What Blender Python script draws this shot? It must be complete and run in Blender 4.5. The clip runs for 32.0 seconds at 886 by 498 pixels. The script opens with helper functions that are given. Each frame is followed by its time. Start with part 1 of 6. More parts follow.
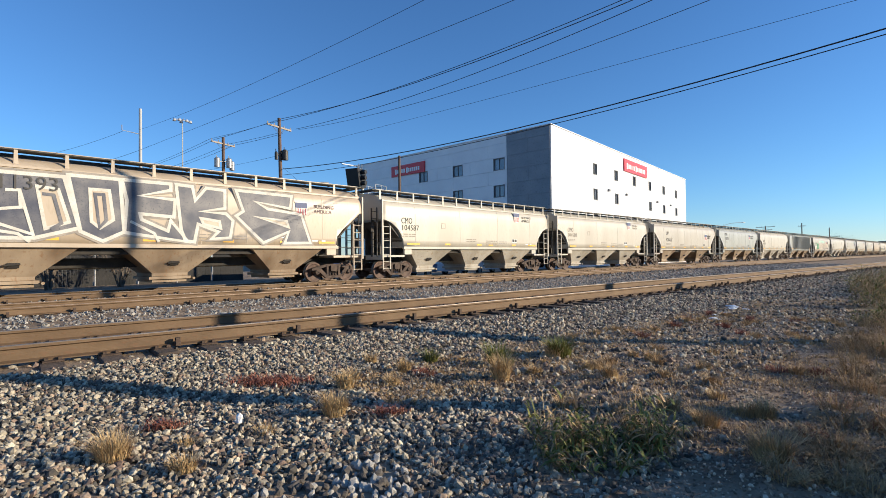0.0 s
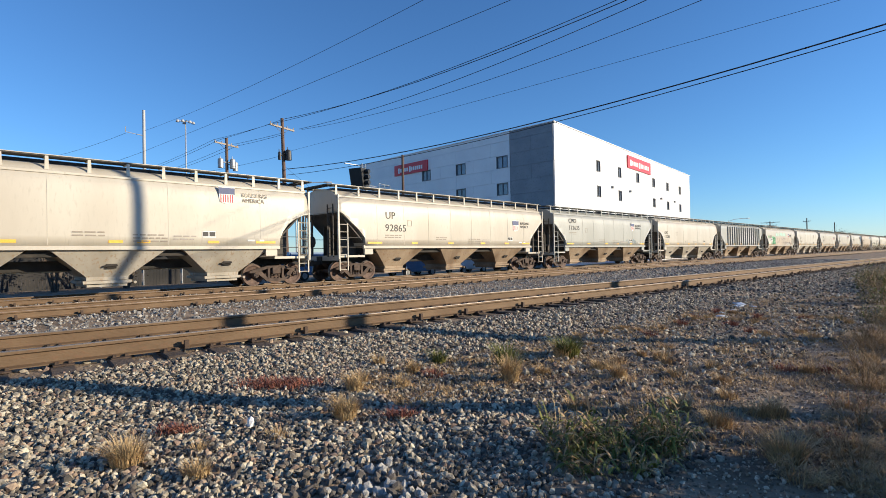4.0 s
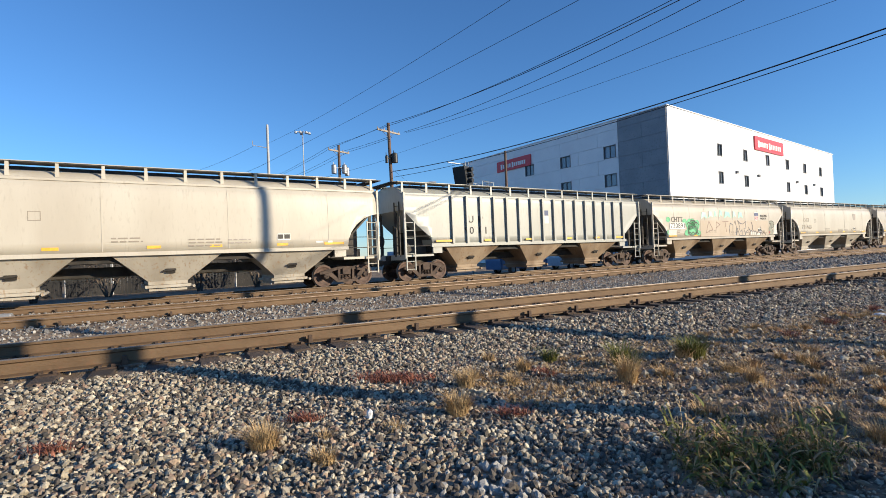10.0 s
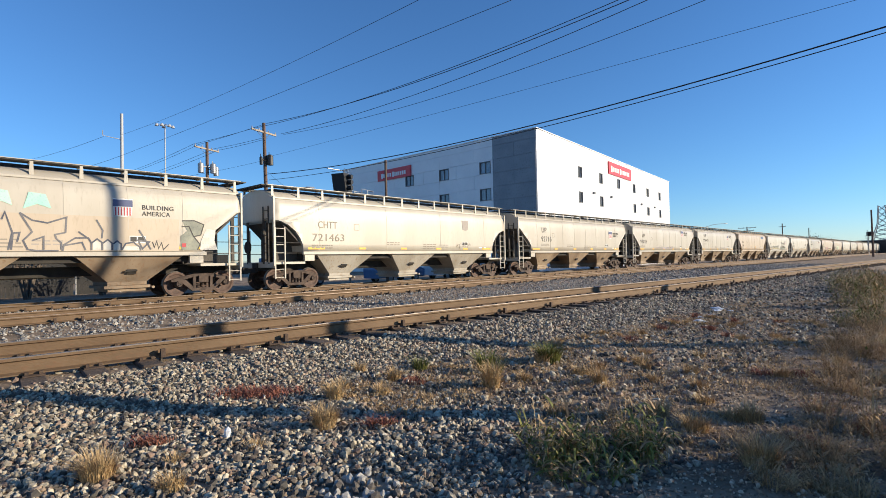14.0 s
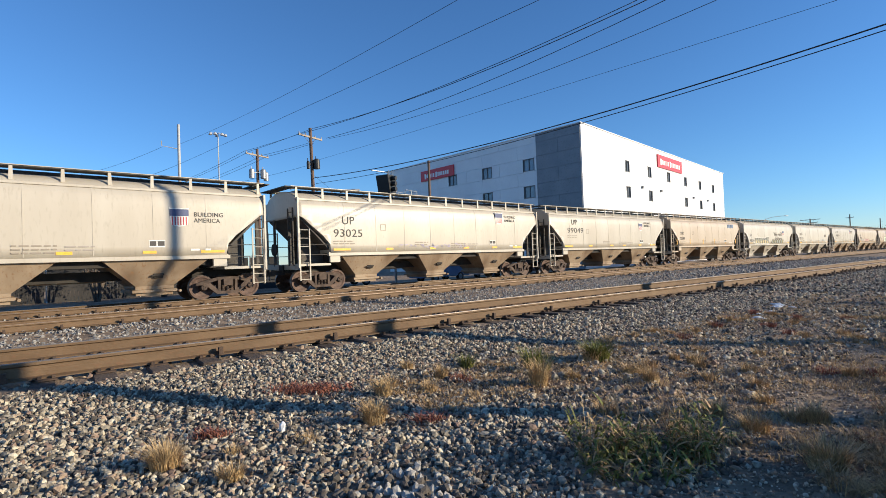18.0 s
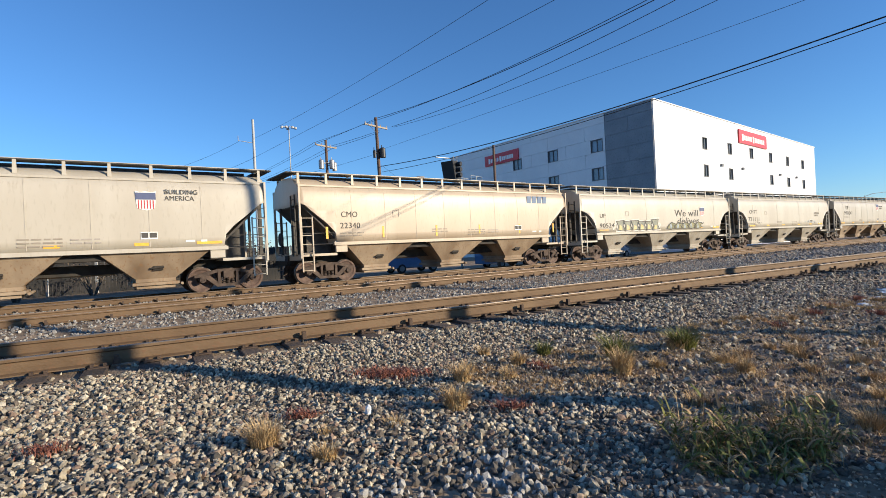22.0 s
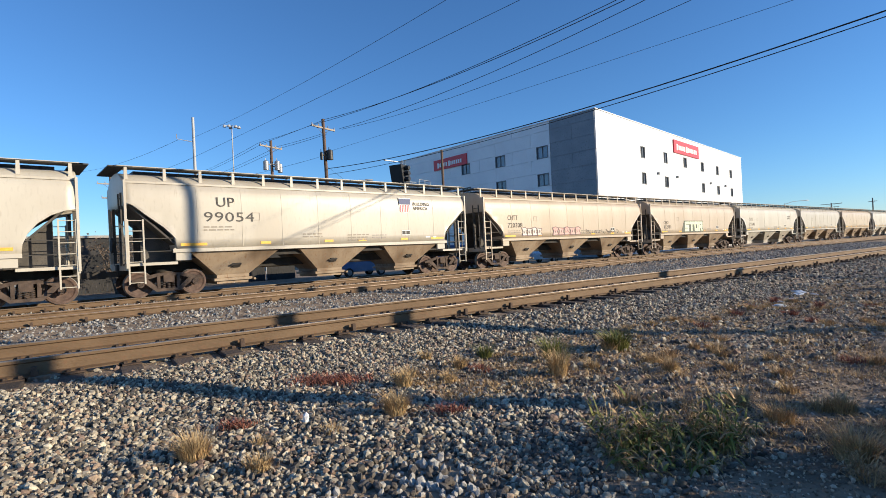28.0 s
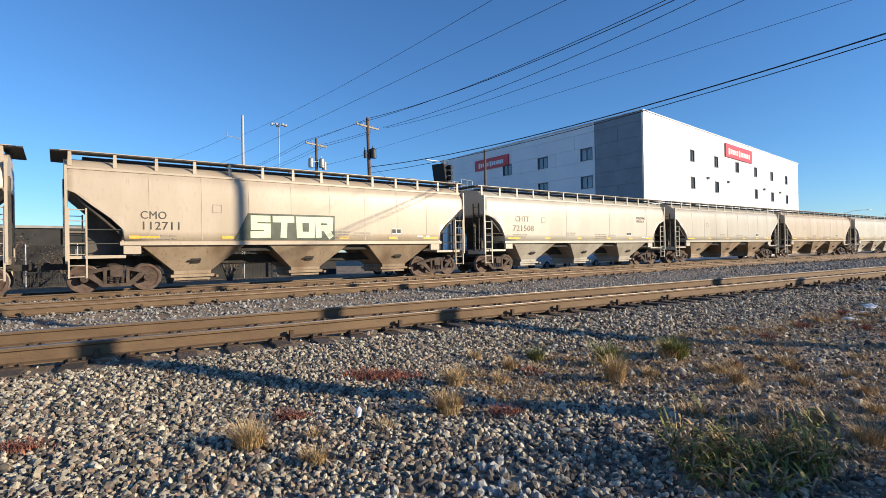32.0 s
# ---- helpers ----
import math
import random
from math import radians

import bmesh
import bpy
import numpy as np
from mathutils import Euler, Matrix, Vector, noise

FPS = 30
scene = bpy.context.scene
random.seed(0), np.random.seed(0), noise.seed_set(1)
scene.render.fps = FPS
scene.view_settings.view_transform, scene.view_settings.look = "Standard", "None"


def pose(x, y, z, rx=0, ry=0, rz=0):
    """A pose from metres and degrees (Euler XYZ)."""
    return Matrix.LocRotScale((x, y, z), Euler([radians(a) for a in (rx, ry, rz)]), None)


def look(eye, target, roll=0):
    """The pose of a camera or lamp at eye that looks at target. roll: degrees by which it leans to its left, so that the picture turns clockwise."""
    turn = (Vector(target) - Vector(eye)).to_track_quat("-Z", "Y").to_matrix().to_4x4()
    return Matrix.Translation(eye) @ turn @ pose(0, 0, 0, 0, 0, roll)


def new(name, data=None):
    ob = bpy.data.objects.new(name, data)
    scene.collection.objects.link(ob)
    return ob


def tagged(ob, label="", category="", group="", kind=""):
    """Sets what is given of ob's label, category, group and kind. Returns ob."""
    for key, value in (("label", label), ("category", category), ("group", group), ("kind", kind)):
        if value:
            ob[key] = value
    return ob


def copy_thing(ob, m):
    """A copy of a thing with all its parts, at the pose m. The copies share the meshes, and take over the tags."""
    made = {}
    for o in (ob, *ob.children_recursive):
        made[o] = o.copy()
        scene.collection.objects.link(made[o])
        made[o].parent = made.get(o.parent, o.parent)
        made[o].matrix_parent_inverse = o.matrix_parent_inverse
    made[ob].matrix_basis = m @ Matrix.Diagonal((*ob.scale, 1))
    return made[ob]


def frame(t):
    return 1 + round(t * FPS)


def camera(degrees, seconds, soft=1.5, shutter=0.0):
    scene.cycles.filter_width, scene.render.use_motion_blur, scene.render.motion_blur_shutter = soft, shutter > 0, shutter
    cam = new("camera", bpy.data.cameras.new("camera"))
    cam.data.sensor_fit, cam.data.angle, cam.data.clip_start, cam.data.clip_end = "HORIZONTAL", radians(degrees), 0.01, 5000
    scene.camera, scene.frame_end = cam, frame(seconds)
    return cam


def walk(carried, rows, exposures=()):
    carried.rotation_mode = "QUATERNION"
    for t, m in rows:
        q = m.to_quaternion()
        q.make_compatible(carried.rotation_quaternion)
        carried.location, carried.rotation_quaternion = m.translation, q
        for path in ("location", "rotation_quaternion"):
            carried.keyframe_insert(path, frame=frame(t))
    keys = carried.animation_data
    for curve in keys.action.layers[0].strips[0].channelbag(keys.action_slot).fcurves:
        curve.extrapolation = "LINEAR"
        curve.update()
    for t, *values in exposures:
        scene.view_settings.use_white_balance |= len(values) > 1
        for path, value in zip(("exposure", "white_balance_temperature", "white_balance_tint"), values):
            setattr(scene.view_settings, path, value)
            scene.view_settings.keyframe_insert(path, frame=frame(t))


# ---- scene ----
cam = camera(82.1, 32.0, 0.65)
PATH = [
    (0, (0.128, -6.942, 0.876), (1.433, -5.427, 0.905), -0.6),
    (0.5, (0.132, -6.965, 0.882), (1.476, -5.484, 0.909), -0.8),
    (1, (0.135, -6.967, 0.884), (1.535, -5.54, 0.909), -0.8),
    (1.5, (0.135, -6.95, 0.879), (1.547, -5.534, 0.913), -0.7),
    (2, (0.124, -6.949, 0.887), (1.518, -5.514, 0.894), -1.2),
    (2.5, (0.134, -6.928, 0.877), (1.522, -5.488, 0.885), -1.1),
    (4.5, (0.046, -6.892, 0.914), (1.208, -5.265, 0.955), -1.1),
    (5, (-0.027, -6.827, 0.915), (0.851, -5.031, 0.974), -2.0),
    (5.5, (-0.032, -6.81, 0.904), (0.729, -4.961, 0.956), -2.0),
    (6, (-0.044, -6.824, 0.914), (0.684, -4.961, 0.949), -2.3),
    (6.5, (-0.042, -6.806, 0.908), (0.686, -4.943, 0.939), -2.4),
    (7, (-0.039, -6.794, 0.908), (0.691, -4.932, 0.939), -2.4),
    (7.5, (-0.041, -6.8, 0.912), (0.691, -4.939, 0.941), -2.4),
    (8, (-0.044, -6.801, 0.906), (0.689, -4.941, 0.934), -2.2),
    (8.5, (-0.037, -6.816, 0.91), (0.697, -4.956, 0.937), -1.8),
    (9, (-0.033, -6.816, 0.91), (0.703, -4.956, 0.937), -1.5),
    (9.5, (0.009, -6.827, 0.906), (0.768, -4.977, 0.932), -1.6),
    (10, (0.084, -6.868, 0.911), (1.043, -5.113, 0.933), -2.3),
    (10.5, (0.126, -6.877, 0.904), (1.252, -5.225, 0.915), -3.0),
    (11, (0.107, -6.904, 0.924), (1.279, -5.284, 0.928), -2.9),
    (11.5, (0.122, -6.923, 0.925), (1.35, -5.344, 0.93), -2.3),
    (12, (0.147, -6.927, 0.93), (1.476, -5.432, 0.944), -2.0),
    (12.5, (0.152, -6.913, 0.92), (1.511, -5.446, 0.937), -1.7),
    (13, (0.146, -6.921, 0.921), (1.508, -5.457, 0.941), -1.4),
    (13.5, (0.131, -6.923, 0.923), (1.493, -5.46, 0.955), -1.2),
    (14, (0.118, -6.925, 0.92), (1.462, -5.444, 0.962), -1.2),
    (14.5, (0.113, -6.931, 0.921), (1.428, -5.424, 0.966), -1.1),
    (16.5, (0.099, -6.947, 0.922), (1.347, -5.385, 0.963), -2.0),
    (17, (0.096, -6.932, 0.915), (1.31, -5.343, 0.959), -2.1),
    (17.5, (0.108, -6.925, 0.915), (1.317, -5.333, 0.958), -2.1),
    (18, (0.103, -6.939, 0.909), (1.313, -5.347, 0.953), -2.1),
    (18.5, (0.074, -6.893, 0.906), (1.249, -5.275, 0.95), -2.0),
    (19, (0.014, -6.859, 0.894), (1.009, -5.124, 0.947), -2.0),
    (19.5, (0.023, -6.855, 0.899), (0.978, -5.098, 0.942), -2.9),
    (20, (0.016, -6.863, 0.896), (0.972, -5.106, 0.929), -3.2),
    (20.5, (0.021, -6.841, 0.905), (0.964, -5.077, 0.919), -2.9),
    (21, (0.03, -6.816, 0.912), (0.968, -5.05, 0.9), -3.7),
    (21.5, (0.028, -6.84, 0.929), (1.026, -5.106, 0.927), -3.5),
    (22, (0.017, -6.842, 0.919), (1.016, -5.109, 0.918), -2.8),
    (22.5, (0.018, -6.839, 0.917), (1.015, -5.106, 0.915), -2.7),
    (23, (0.014, -6.844, 0.916), (1.002, -5.105, 0.913), -2.6),
    (23.5, (0.015, -6.85, 0.919), (0.999, -5.108, 0.916), -2.6),
    (24, (0.018, -6.864, 0.927), (0.995, -5.119, 0.923), -2.6),
    (24.5, (0.057, -6.887, 0.956), (1.044, -5.148, 0.958), -3.5),
    (25, (0.072, -6.919, 0.955), (1.171, -5.248, 0.965), -3.6),
    (25.5, (0.067, -6.922, 0.95), (1.207, -5.279, 0.958), -3.4),
    (26, (0.075, -6.92, 0.941), (1.236, -5.292, 0.948), -2.8),
    (26.5, (0.066, -6.921, 0.94), (1.23, -5.295, 0.946), -2.7),
    (28.5, (0.064, -6.915, 0.934), (1.233, -5.292, 0.935), -2.7),
    (29, (0.059, -6.911, 0.94), (1.23, -5.29, 0.939), -2.7),
    (29.5, (0.036, -6.892, 0.919), (1.196, -5.262, 0.93), -2.4),
    (30, (0.011, -6.87, 0.904), (1.136, -5.216, 0.929), -1.7),
    (30.5, (0.005, -6.855, 0.907), (1.098, -5.18, 0.932), -1.0),
    (31, (0.006, -6.868, 0.914), (1.073, -5.177, 0.937), -0.8),
    (31.5, (0.021, -6.835, 0.908), (1.076, -5.136, 0.931), -1.0),
    (32, (-0.012, -6.728, 0.901), (1.031, -5.022, 0.911), -1.0),
]
walk(cam, [(t, look(eye, target, roll)) for t, eye, target, roll in PATH], [(0, 0.55, 5850, 8), (32, 0.55, 5850, 8)])

# ---- world, sun, exposure ----
SUN_AZ, SUN_EL = -48.3, 16.0          # degrees: the sun stands in this direction from +x, and this high
world = bpy.data.worlds.new("sky")
scene.world = world
world.use_nodes = True
wn = world.node_tree
sky = wn.nodes.new("ShaderNodeTexSky")
sky.sky_type, sky.sun_disc = 'NISHITA', False
sky.sun_elevation, sky.sun_rotation = radians(SUN_EL), radians(90 - SUN_AZ)
sky.air_density, sky.dust_density, sky.ozone_density = 1.0, 0.0, 6.0
wn.links.new(sky.outputs[0], wn.nodes["Background"].inputs[0])
wn.nodes["Background"].inputs[1].default_value = 0.112
sun_data = bpy.data.lights.new("sun", 'SUN')
sun_data.energy, sun_data.angle, sun_data.color = 5.0, radians(0.5), (1.0, 0.80, 0.54)
sun = new("sun", sun_data)
to_sun = Vector((math.cos(radians(SUN_AZ)) * math.cos(radians(SUN_EL)), math.sin(radians(SUN_AZ)) * math.cos(radians(SUN_EL)), math.sin(radians(SUN_EL))))
sun.matrix_world = look(to_sun * 60, (0, 0, 0))
scene.view_settings.exposure = 0.0


# ---- materials ----
def mat(name, c1, c2, scale=4.0, rough=0.7, metal=0.0, bump=0.15, fine=60.0, c3=None, stretch=(1, 1, 1), island=0.0, obj_rand=0.0, spec=0.5):
    """Two colours mixed by large noise, a third by fine noise, with a fine relief."""
    m = bpy.data.materials.new(name)
    m.use_nodes = True
    nt = m.node_tree
    N, L = nt.nodes, nt.links
    b = N["Principled BSDF"]
    tc = N.new("ShaderNodeTexCoord")
    mp = N.new("ShaderNodeMapping")
    mp.inputs["Scale"].default_value = stretch
    L.new(tc.outputs["Object"], mp.inputs[0])
    n1 = N.new("ShaderNodeTexNoise")
    n1.inputs["Scale"].default_value, n1.inputs["Detail"].default_value = scale, 6.0
    L.new(mp.outputs[0], n1.inputs[0])
    ramp = N.new("ShaderNodeValToRGB")
    ramp.color_ramp.elements[0].position, ramp.color_ramp.elements[1].position = 0.34, 0.68
    ramp.color_ramp.elements[0].color, ramp.color_ramp.elements[1].color = (*c1, 1), (*c2, 1)
    L.new(n1.outputs["Fac"], ramp.inputs[0])
    n2 = N.new("ShaderNodeTexNoise")
    n2.inputs["Scale"].default_value, n2.inputs["Detail"].default_value = fine, 4.0
    L.new(mp.outputs[0], n2.inputs[0])
    mix = N.new("ShaderNodeMixRGB")
    mix.blend_type = 'MIX'
    r2 = N.new("ShaderNodeValToRGB")
    r2.color_ramp.elements[0].position, r2.color_ramp.elements[1].position = 0.55, 0.75
    L.new(n2.outputs["Fac"], r2.inputs[0])
    L.new(r2.outputs[0], mix.inputs[0])
    L.new(ramp.outputs[0], mix.inputs[1])
    third = c3 if c3 else tuple(v * 0.7 for v in c1)
    mix.inputs[2].default_value = (*third, 1)
    out = mix.outputs[0]
    if island or obj_rand:
        hsv = N.new("ShaderNodeHueSaturation")
        src = N.new("ShaderNodeNewGeometry").outputs["Random Per Island"] if island else N.new("ShaderNodeObjectInfo").outputs["Random"]
        mr = N.new("ShaderNodeMapRange")
        amt = island or obj_rand
        mr.inputs["To Min"].default_value, mr.inputs["To Max"].default_value = 1 - amt, 1 + amt
        L.new(src, mr.inputs[0])
        L.new(mr.outputs[0], hsv.inputs["Value"])
        L.new(out, hsv.inputs["Color"])
        out = hsv.outputs[0]
    L.new(out, b.inputs["Base Color"])
    b.inputs["Roughness"].default_value, b.inputs["Metallic"].default_value = rough, metal
    b.inputs["Specular IOR Level"].default_value = spec
    bp = N.new("ShaderNodeBump")
    bp.inputs["Strength"].default_value, bp.inputs["Distance"].default_value = bump, 0.02
    L.new(n2.outputs["Fac"], bp.inputs["Height"])
    L.new(bp.outputs[0], b.inputs["Normal"])
    return m


def stone_material(name, cols, rough=0.85):
    """Crushed stone: a colour for each stone, with grain on it."""
    m = bpy.data.materials.new(name)
    m.use_nodes = True
    N, L = m.node_tree.nodes, m.node_tree.links
    b = N["Principled BSDF"]
    geo = N.new("ShaderNodeNewGeometry")
    ramp = N.new("ShaderNodeValToRGB")
    ramp.color_ramp.interpolation = 'CONSTANT'
    while len(ramp.color_ramp.elements) < len(cols):
        ramp.color_ramp.elements.new(0.5)
    for i, c in enumerate(cols):
        ramp.color_ramp.elements[i].position = i / len(cols)
        ramp.color_ramp.elements[i].color = (*c, 1)
    L.new(geo.outputs["Random Per Island"], ramp.inputs[0])
    tc = N.new("ShaderNodeTexCoord")
    n = N.new("ShaderNodeTexNoise")
    n.inputs["Scale"].default_value, n.inputs["Detail"].default_value = 45, 5
    L.new(tc.outputs["Object"], n.inputs[0])
    mr = N.new("ShaderNodeMapRange")
    mr.inputs["From Min"].default_value, mr.inputs["From Max"].default_value = 0.3, 0.7
    mr.inputs["To Min"].default_value, mr.inputs["To Max"].default_value = 0.65, 1.3
    L.new(n.outputs["Fac"], mr.inputs[0])
    hsv = N.new("ShaderNodeHueSaturation")
    L.new(ramp.outputs[0], hsv.inputs["Color"])
    L.new(mr.outputs[0], hsv.inputs["Value"])
    L.new(hsv.outputs[0], b.inputs["Base Color"])
    b.inputs["Roughness"].default_value = rough
    bp = N.new("ShaderNodeBump")
    bp.inputs["Strength"].default_value, bp.inputs["Distance"].default_value = 0.3, 0.01
    L.new(n.outputs["Fac"], bp.inputs["Height"])
    L.new(bp.outputs[0], b.inputs["Normal"])
    return m


def plain(name, c, rough=0.6, metal=0.0, emit=0.0):
    m = mat(name, tuple(v * 0.9 for v in c), c, 6.0, rough, metal, 0.05, 80, tuple(v * 0.85 for v in c))
    return m


def car_paint(name, light, dusty, rough=0.42):
    """Old paint with upright streaks of dust that run down from the roof and rusty specks."""
    return mat(name, dusty, light, 1.1, rough, 0.0, 0.04, 14.0, tuple(v * 0.95 for v in dusty), (0.9, 0.9, 0.22))


M = {}
M["beige"] = car_paint("beige_paint", (0.48, 0.44, 0.37), (0.415, 0.37, 0.30))
M["tan"] = car_paint("tan_paint", (0.50, 0.415, 0.315), (0.435, 0.35, 0.255))
M["white"] = car_paint("offwhite_paint", (0.53, 0.49, 0.41), (0.46, 0.415, 0.34))
M["grey"] = car_paint("grey_paint", (0.39, 0.39, 0.355), (0.33, 0.33, 0.295))
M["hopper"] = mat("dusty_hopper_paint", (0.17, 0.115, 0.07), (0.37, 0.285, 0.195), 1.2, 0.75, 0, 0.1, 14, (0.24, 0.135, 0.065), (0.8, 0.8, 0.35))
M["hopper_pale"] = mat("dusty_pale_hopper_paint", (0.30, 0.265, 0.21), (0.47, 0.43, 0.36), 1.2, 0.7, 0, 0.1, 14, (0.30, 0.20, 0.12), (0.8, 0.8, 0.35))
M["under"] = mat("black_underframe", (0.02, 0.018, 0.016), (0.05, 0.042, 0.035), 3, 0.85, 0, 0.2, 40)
# The car ends' shade is put into this colour, far below the body paint.
M["slope"] = mat("end_paint_darkened_as_shade", (0.05, 0.045, 0.04), (0.10, 0.088, 0.075), 2, 0.8, 0, 0.1, 30)
M["grating"] = mat("dark_roof_grating", (0.03, 0.03, 0.03), (0.07, 0.065, 0.06), 8, 0.6, 0.4, 0.2, 60)
M["truck"] = mat("rusty_cast_steel", (0.05, 0.034, 0.026), (0.115, 0.08, 0.06), 5, 0.85, 0.1, 0.4, 60, (0.06, 0.05, 0.045))
M["wheel"] = mat("brown_wheel_steel", (0.075, 0.046, 0.035), (0.145, 0.092, 0.07), 6, 0.7, 0.2, 0.3, 50)
M["tread"] = mat("worn_wheel_rim", (0.16, 0.14, 0.12), (0.26, 0.24, 0.22), 8, 0.45, 0.6, 0.1, 60)
M["rail"] = mat("rusty_rail_web", (0.115, 0.072, 0.038), (0.165, 0.107, 0.058), 5, 0.75, 0.15, 0.3, 40, (0.16, 0.085, 0.045), (0.4, 1, 1))
M["railtop"] = mat("polished_rail_head", (0.15, 0.125, 0.105), (0.24, 0.205, 0.175), 10, 0.48, 0.6, 0.05, 80, None, (0.1, 4, 1))
M["dullrailtop"] = mat("dull_rail_head", (0.24, 0.17, 0.12), (0.34, 0.26, 0.2), 10, 0.45, 0.5, 0.05, 80, None, (0.1, 4, 1))
M["tie"] = mat("weathered_creosoted_timber", (0.045, 0.032, 0.024), (0.115, 0.083, 0.06), 6, 0.9, 0, 0.6, 40, (0.15, 0.115, 0.085), (0.6, 5, 5), 0, 0.35)
M["spike"] = mat("dark_rusty_iron", (0.06, 0.04, 0.03), (0.12, 0.08, 0.055), 8, 0.8, 0.3, 0.3, 60)
M["wood"] = mat("brown_pole_timber", (0.09, 0.055, 0.04), (0.17, 0.11, 0.08), 4, 0.85, 0, 0.5, 30, None, (6, 6, 0.5))
M["greywood"] = mat("weathered_grey_timber", (0.28, 0.24, 0.2), (0.4, 0.35, 0.29), 5, 0.85, 0, 0.4, 30)
M["galv"] = mat("galvanised_steel", (0.28, 0.29, 0.30), (0.40, 0.40, 0.41), 4, 0.5, 0.5, 0.05, 60)
M["palesteel"] = plain("pale_weathered_steel", (0.42, 0.43, 0.44), 0.6)
M["dullsteel"] = plain("dull_grey_steel", (0.13, 0.135, 0.145), 0.7)
M["spray_faint"] = plain("faint_brown_spray_paint", (0.27, 0.19, 0.16), 0.7)
M["black"] = plain("black_painted_metal", (0.015, 0.015, 0.017), 0.5)
M["wire"] = plain("black_cable", (0.02, 0.02, 0.022), 0.6)
M["yellow"] = mat("yellow_reflector", (0.75, 0.38, 0.03), (0.85, 0.48, 0.05), 8, 0.5, 0, 0.02, 60)
M["ink"] = plain("dark_stencil_paint", (0.07, 0.065, 0.06), 0.7)
M["fadedink"] = plain("faded_stencil_paint", (0.30, 0.26, 0.21), 0.7)
M["ghostink"] = plain("ghost_of_worn_paint", (0.37, 0.33, 0.29), 0.7)
M["blueink"] = plain("blue_lettering_paint", (0.08, 0.10, 0.2), 0.6)
M["redink"] = plain("red_lettering_paint", (0.45, 0.05, 0.06), 0.6)
M["whiteink"] = plain("white_lettering_paint", (0.75, 0.74, 0.7), 0.6)
M["spray_navy"] = mat("slate_spray_paint", (0.05, 0.056, 0.085), (0.19, 0.18, 0.18), 1.3, 0.5, 0, 0.03, 20)
M["spray_thin"] = mat("thin_grey_spray_paint", (0.22, 0.20, 0.18), (0.36, 0.31, 0.25), 2.5, 0.6, 0, 0.03, 20)
M["spray_white"] = mat("worn_white_spray_paint", (0.52, 0.49, 0.43), (0.66, 0.63, 0.56), 2.5, 0.6, 0, 0.03, 20, (0.45, 0.40, 0.33))
M["spray_olive"] = mat("olive_spray_paint", (0.17, 0.18, 0.15), (0.30, 0.30, 0.23), 2.5, 0.6, 0, 0.03, 20)
M["spray_straw"] = mat("straw_spray_paint", (0.55, 0.42, 0.16), (0.60, 0.50, 0.27), 2.5, 0.6, 0, 0.03, 20)
M["spray_sky"] = mat("faint_blue_spray_paint", (0.36, 0.42, 0.46), (0.42, 0.46, 0.48), 2.5, 0.6, 0, 0.03, 20)
M["spray_green"] = mat("green_spray_paint", (0.06, 0.34, 0.12), (0.15, 0.5, 0.25), 2, 0.5, 0, 0.03, 20)
M["spray_mint"] = mat("pale_mint_spray_paint", (0.33, 0.66, 0.52), (0.5, 0.72, 0.58), 1.5, 0.55, 0, 0.03, 20)
M["spray_pink"] = mat("faded_pink_spray_paint", (0.55, 0.3, 0.27), (0.62, 0.4, 0.34), 3, 0.6, 0, 0.03, 20)
M["spray_lime"] = mat("pale_lime_spray_paint", (0.55, 0.62, 0.42), (0.66, 0.70, 0.52), 1.5, 0.55, 0, 0.03, 20)
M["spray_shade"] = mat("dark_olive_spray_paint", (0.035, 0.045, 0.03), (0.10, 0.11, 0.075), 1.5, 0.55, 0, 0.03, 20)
M["spray_leaf"] = mat("muted_olive_spray_paint", (0.15, 0.145, 0.07), (0.27, 0.25, 0.12), 2.0, 0.6, 0, 0.03, 20)
M["spray_blue"] = plain("thin_teal_spray_paint", (0.22, 0.33, 0.40), 0.6)
M["spray_lilac"] = plain("faded_lilac_spray_paint", (0.40, 0.36, 0.50), 0.6)
M["slateink"] = plain("slate_blue_emblem_paint", (0.13, 0.19, 0.30), 0.6)
M["spray_brown"] = mat("maroon_spray_paint", (0.14, 0.08, 0.09), (0.22, 0.14, 0.14), 3, 0.6, 0, 0.03, 20)
M["panel_white"] = mat("white_metal_cladding", (0.74, 0.74, 0.75), (0.82, 0.82, 0.82), 0.4, 0.5, 0, 0.02, 6, (0.72, 0.72, 0.72))
M["panel_grey"] = mat("dark_grey_metal_cladding", (0.20, 0.215, 0.24), (0.25, 0.265, 0.29), 0.5, 0.5, 0, 0.02, 6)
M["sign_red"] = plain("red_sign_face", (0.62, 0.03, 0.045), 0.45)
M["sign_white"] = plain("white_sign_letters", (0.85, 0.84, 0.82), 0.45)
M["glass"] = mat("dark_blue_window_glass", (0.14, 0.17, 0.21), (0.2, 0.23, 0.27), 0.6, 0.15, 0, 0.0, 10, None, (1, 1, 1), 0, 0.3, 0.9)
M["frame"] = plain("grey_window_frame", (0.16, 0.165, 0.17), 0.5)
M["concrete"] = mat("weathered_concrete", (0.26, 0.25, 0.23), (0.36, 0.34, 0.31), 1.2, 0.9, 0, 0.3, 25)
M["darkwall"] = mat("dark_stained_wall", (0.022, 0.022, 0.022), (0.045, 0.042, 0.04), 0.7, 0.9, 0, 0.3, 12)
M["bark"] = mat("grey_brown_bark", (0.09, 0.07, 0.055), (0.16, 0.13, 0.10), 5, 0.9, 0, 0.5, 40)
